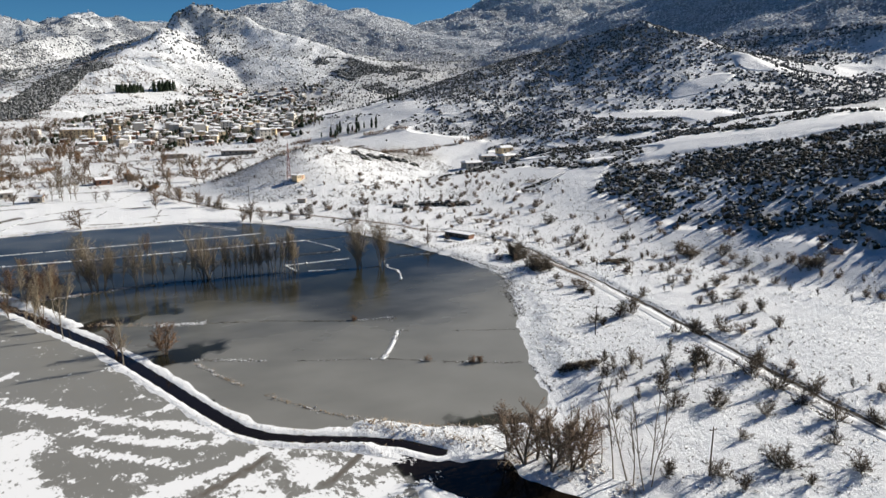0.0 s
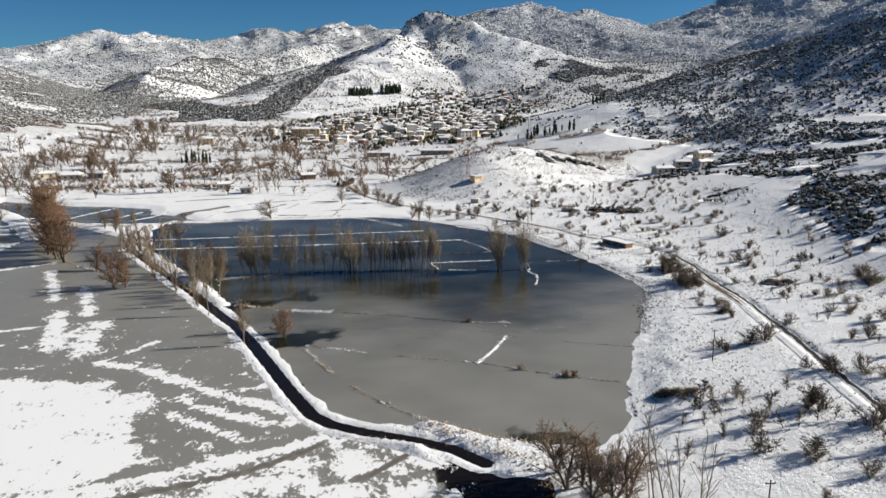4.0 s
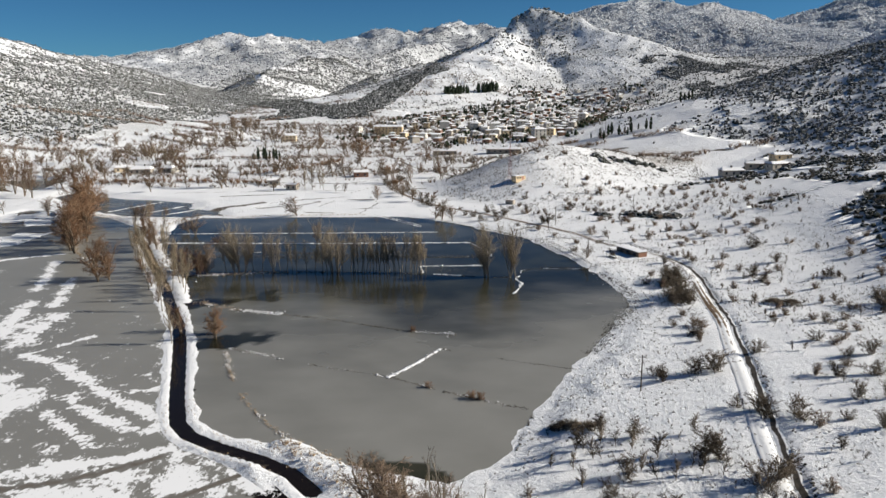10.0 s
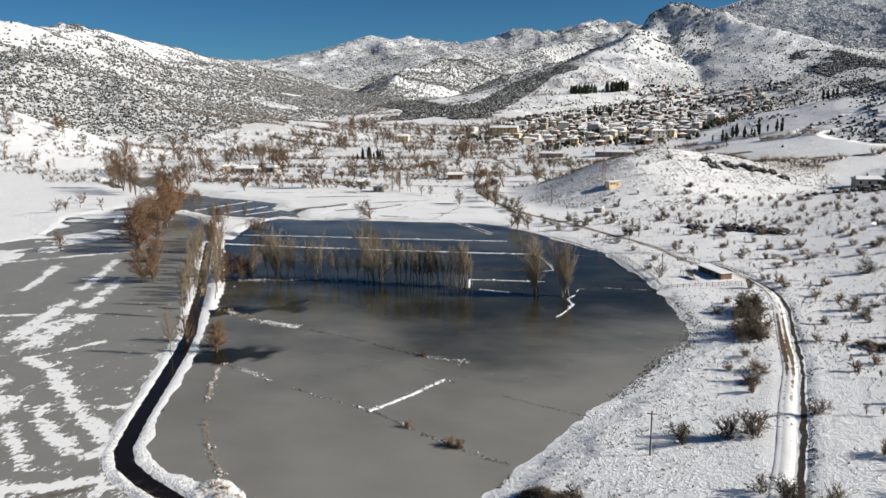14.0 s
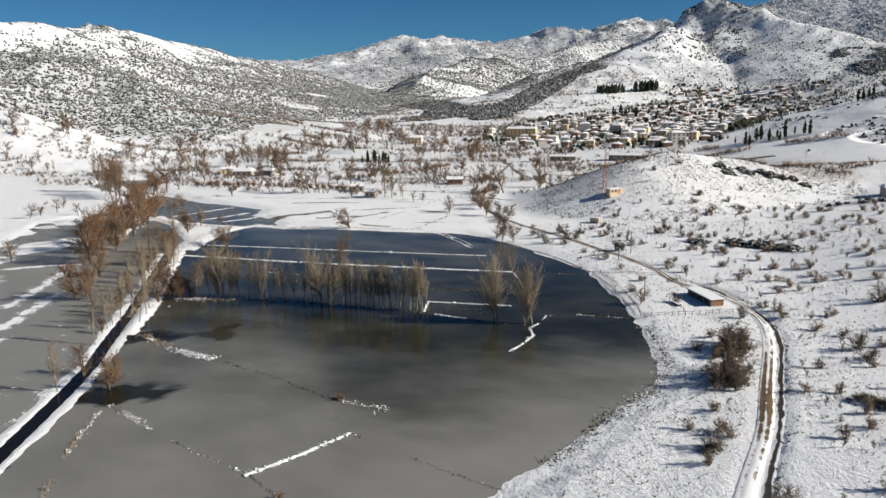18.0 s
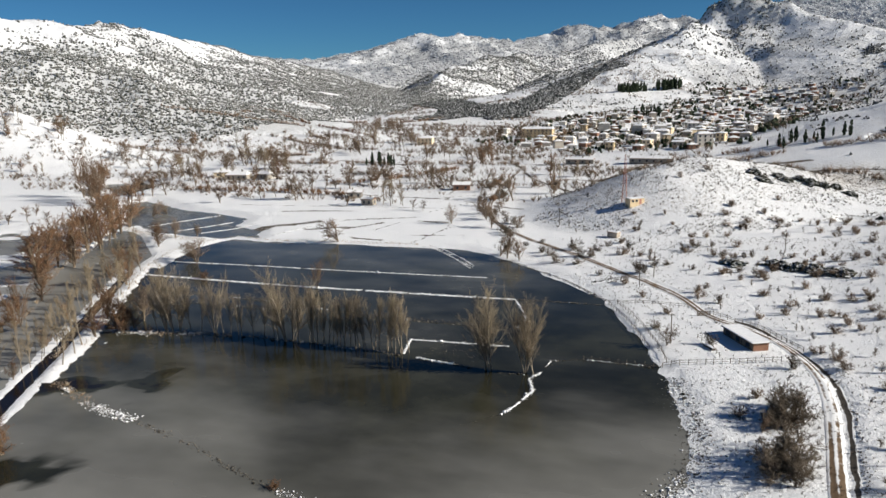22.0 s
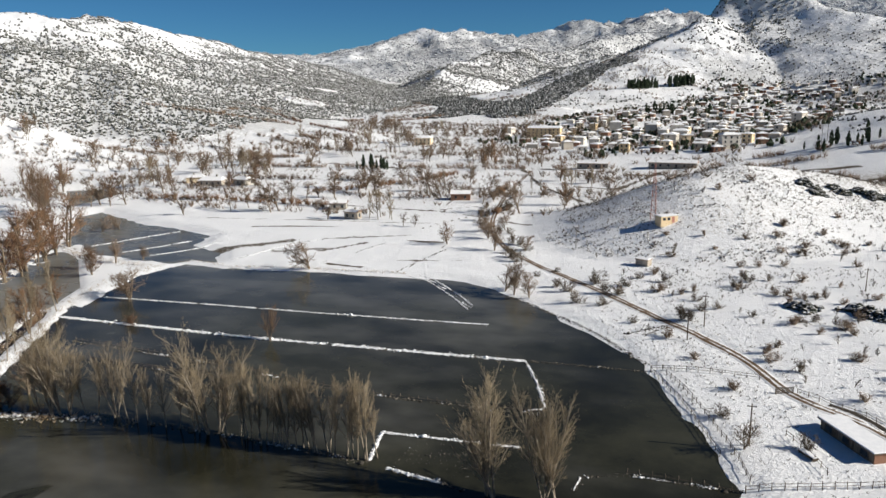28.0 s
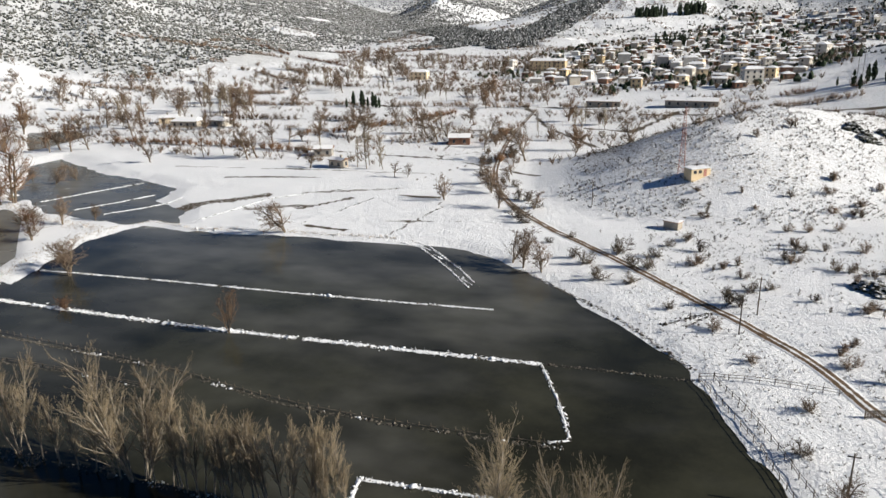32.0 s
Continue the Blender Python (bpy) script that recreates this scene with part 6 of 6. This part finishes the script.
cypress([(-66 + 0.8 * k + PICK.uniform(-3, 3), 994 + 0.55 * k + PICK.uniform(-7, 7), PICK.uniform(8, 13)) for k in range(44)], 96, "dark conifer in a hillside grove", "hillside grove")
cypress([(-14 + 0.9 * k + PICK.uniform(-3, 3), 1030 + 0.6 * k + PICK.uniform(-9, 9), PICK.uniform(9, 15)) for k in range(32)], 94, "dark conifer in a hillside grove", "hillside grove")
cypress([(180.5 + 3.5 * k, 510 + PICK.uniform(-2, 2), PICK.uniform(6, 8.5)) for k in range(4)], 97, "dark cypress on an open snowy slope", "slope cypresses")
cypress([(94 + 3.0 * k + PICK.uniform(-3, 3), 408 + PICK.uniform(-9, 9), PICK.uniform(4, 9)) for k in range(14)], 98, "dark conifer at the hill's foot", "hill-foot conifers")
cypress([(-172 + 3 * k, 398 + PICK.uniform(-6, 6), PICK.uniform(5, 9)) for k in range(8)], 99, "dark conifer by a farm", "farm conifers")
thicket("evergreen_bush", [(77 + 4.5 * k + PICK.uniform(-2, 2), 262 + PICK.uniform(-6, 6), PICK.uniform(2.2, 3.6)) for k in range(9)] + [(148 + 5 * k, 240 + PICK.uniform(-12, 22), PICK.uniform(2.5, 4)) for k in range(10)], "dark evergreen bush dusted with snow behind the knoll", SCRUB, 0.42, 0.9, 50, 150)

# ---- the shed by the track ----
def shed(x, y, turn, w, d, h, wall, end, label):
    """A long low shed with a single-pitch snowy roof, a brick end and a closed front with openings painted dark."""
    z = floor_at(x, y) - 0.1
    ob = part("shed", solid("wall", wall, (-w / 2, -d / 2, -0.6, w / 2, d / 2, h)), at=pose(x, y, z, 0, 0, turn))
    part("end_wall", solid("end_wall", end, (w / 2 + 0.003, -d / 2, -0.6, w / 2 + 0.12, d / 2, h + 0.02)), ob, "red brick end wall")
    roof = part("roof", solid("roof", WOOD, (-w / 2 - 0.4, -d / 2 - 0.5, h + 0.03, w / 2 + 0.45, d / 2 + 0.35, h + 0.12)), ob)
    part("snow_cover", solid("snow_cover", SNOWCAP, (-w / 2 - 0.38, -d / 2 - 0.48, h + 0.124, w / 2 + 0.43, d / 2 + 0.33, h + 0.34), bevel=0.09), roof, "thick even snow")
    plank = solid("plank", WOOD, (-0.11, -0.02, -0.3, 0.11, 0.02, h - 0.02))
    for k in range(int(w / 0.24)):
        part("plank", plank, ob, at=pose(-w / 2 + 0.12 + 0.24 * k, -d / 2 - 0.025, 0))
    # dark panels on the closed wall stand in for the openings' unlit inside
    for k in range(3):
        part("opening", solid("opening", GLASS, (-0.7, -0.02, 0.5, 0.7, 0.02, h - 0.4)), ob, at=pose(-w / 2 + w * (k + 0.5) / 3, -d / 2 - 0.07, 0))
    return tagged(ob, label, "shed")


shed(67.3, 83.2, -61, 11.8, 3.5, 1.8, WOOD, WALL_BRICK, "long low shed with a snow-covered flat roof beside the track")
# small lean-to and feed trough below it
trough = part("trough", solid("trough", WOOD, (-1.6, -0.5, 0.25, 1.6, 0.5, 0.5), (-1.5, -0.4, -0.2, -1.35, 0.4, 0.25), (1.35, -0.4, -0.2, 1.5, 0.4, 0.25)), at=pose(60, 77, floor_at(60, 77), 0, 0, -55))
part("snow_cover", solid("snow_cover", SNOWCAP, (-1.55, -0.45, 0.504, 1.55, 0.45, 0.64), bevel=0.05), trough)
tagged(trough, "wooden feed trough topped with snow", "trough")

# ---- the cream hut and mast on the knoll ----
hz = floor_at(31, 216)
hut = part("hut", solid("wall", WALL_CREAM, (-3.2, -1.8, -1.2, 3.2, 1.8, 2.3)), at=pose(31, 216, hz + 0.2, 0, 0, 38))
part("roof", solid("roof", SNOWCAP, (-3.45, -2.05, 2.305, 3.45, 2.05, 2.6), bevel=0.08), hut, "flat snow-covered roof")
part("door", solid("door", METAL, (-0.5, -0.04, 0, 0.5, 0.04, 2.05)), hut, at=pose(1.4, -1.82, 0.05))
for k in (-2.0, -0.3):
    part("window", solid("window", GLASS, (-0.5, -0.04, 0, 0.5, 0.04, 0.9)), hut, at=pose(k, -1.82, 1.0))
tagged(hut, "small cream service hut with a flat snowy roof on the knoll", "hut")
mz, legs, high = floor_at(26.5, 219), [(-1, -1), (1, -1), (1, 1), (-1, 1)], 19.0
bars = []
for a, b in zip(legs, legs[1:] + legs[:1]):
    for k in range(12):
        w0, w1 = 0.9 - 0.06 * k, 0.9 - 0.06 * (k + 1)
        z0, z1 = high * k / 12, high * (k + 1) / 12
        bars.append((np.array((a[0] * w0, a[1] * w0, z0)), np.array((b[0] * w1, b[1] * w1, z1)), 0.035, 0.035))
        bars.append((np.array((a[0] * w1, a[1] * w1, z1)), np.array((b[0] * w1, b[1] * w1, z1)), 0.03, 0.03))
mast = part("radio_mast", mesh_from("brace", *prisms(bars, 4), METAL), at=pose(26.5, 219, mz))
for a in legs:
    part("leg", mesh_from("leg", *prisms([(np.array((a[0] * 0.9, a[1] * 0.9, -0.5)), np.array((a[0] * 0.18, a[1] * 0.18, high)), 0.07, 0.05)], 4), METAL), mast)
for k in range(3):
    part("antenna", mesh_from("antenna", *prisms([(np.array((0.3 * (k - 1), 0, high)), np.array((0.3 * (k - 1), 0, high + 2.2)), 0.04, 0.03)], 6), GALV), mast)
tagged(mast, "slim red and white lattice radio mast on the knoll", "mast")
cabin = part("cabin", solid("wall", WALL_PALE, (-2, -1.2, -0.6, 2, 1.2, 1.9)), at=pose(26.5, 187, floor_at(26.5, 187), 0, 0, -25))
part("roof", roof_mesh(4, 2.4, 1.9, 0.3, 0.2, 0.3), cabin)
tagged(cabin, "small pale field cabin below the knoll", "cabin")

# ---- farms and barns of the valley ----
for x, y, w, d, st, wall, hip, turn, text in ((-114, 259, 7, 6, 1, WALL_GREY, 0.0, 20, "small grey farmhouse in a snowy field"), (-97, 239, 6, 4, 1, WALL_PALE, 0.0, -10, "low pale field shed under snow"),
                                              (-68, 296, 9, 7, 1, WALL_BRICK, 0.0, 15, "low brick farm building under snow"), (-222, 312, 14, 9, 1, WALL_PALE, 0.4, 10, "pale farm building among bare trees"),
                                              (-206, 318, 11, 8, 1, WALL_GREY, 0.4, -15, "low farm building under snow"), (-240, 320, 10, 7, 1, WALL_CREAM, 0.4, 25, "low farm building under snow"),
                                              (-22, 406, 18, 5, 1, WALL_GREY, 0.0, 0, "long dark barn under snow"), (24, 400, 26, 8, 1, WALL_GREY, 0.1, -5, "long grey walled yard building under snow"),
                                              (-100, 632, 30, 10, 3, WALL_CREAM, 0.2, 0, "long cream school block at the village edge"), (-190, 560, 14, 11, 2, WALL_CREAM, 0.6, 10, "ochre house among bare trees"),
                                              (182, 267, 10, 7, 1, WALL_CREAM, 0.2, 10, "tall cream house at the hill's foot"), (165, 258, 10, 7, 1, WALL_PALE, 0.4, -10, "low pale house at the hill's foot"),
                                              (150, 250, 12, 7, 1, WALL_GREY, 0.3, 5, "low grey house at the hill's foot"), (172, 246, 9, 6, 1, WALL_PALE, 0.5, 25, "low pale house at the hill's foot"),
                                              (-20, 850, 34, 8, 1, WALL_BRICK, 0.2, 0, "long low red-walled building above the village")):
    ob = house(w, d, st, wall, hip, text, int(x + y) % 90)
    ob.matrix_basis = pose(x, y, floor_at(x, y), 0, 0, turn)

# ---- poles ----
for x, y, h in ((48.1, -40, 7.2), (27, -101.5, 8), (44.5, 133, 7.5), (51.9, 78.5, 7), (41.2, 124.2, 7), (82, 166, 6), (3, 205, 7), (-60, 300, 7.5), (60, 430, 12), (100, 415, 14), (104, 425, 14)):
    utility_pole(x, y, h)
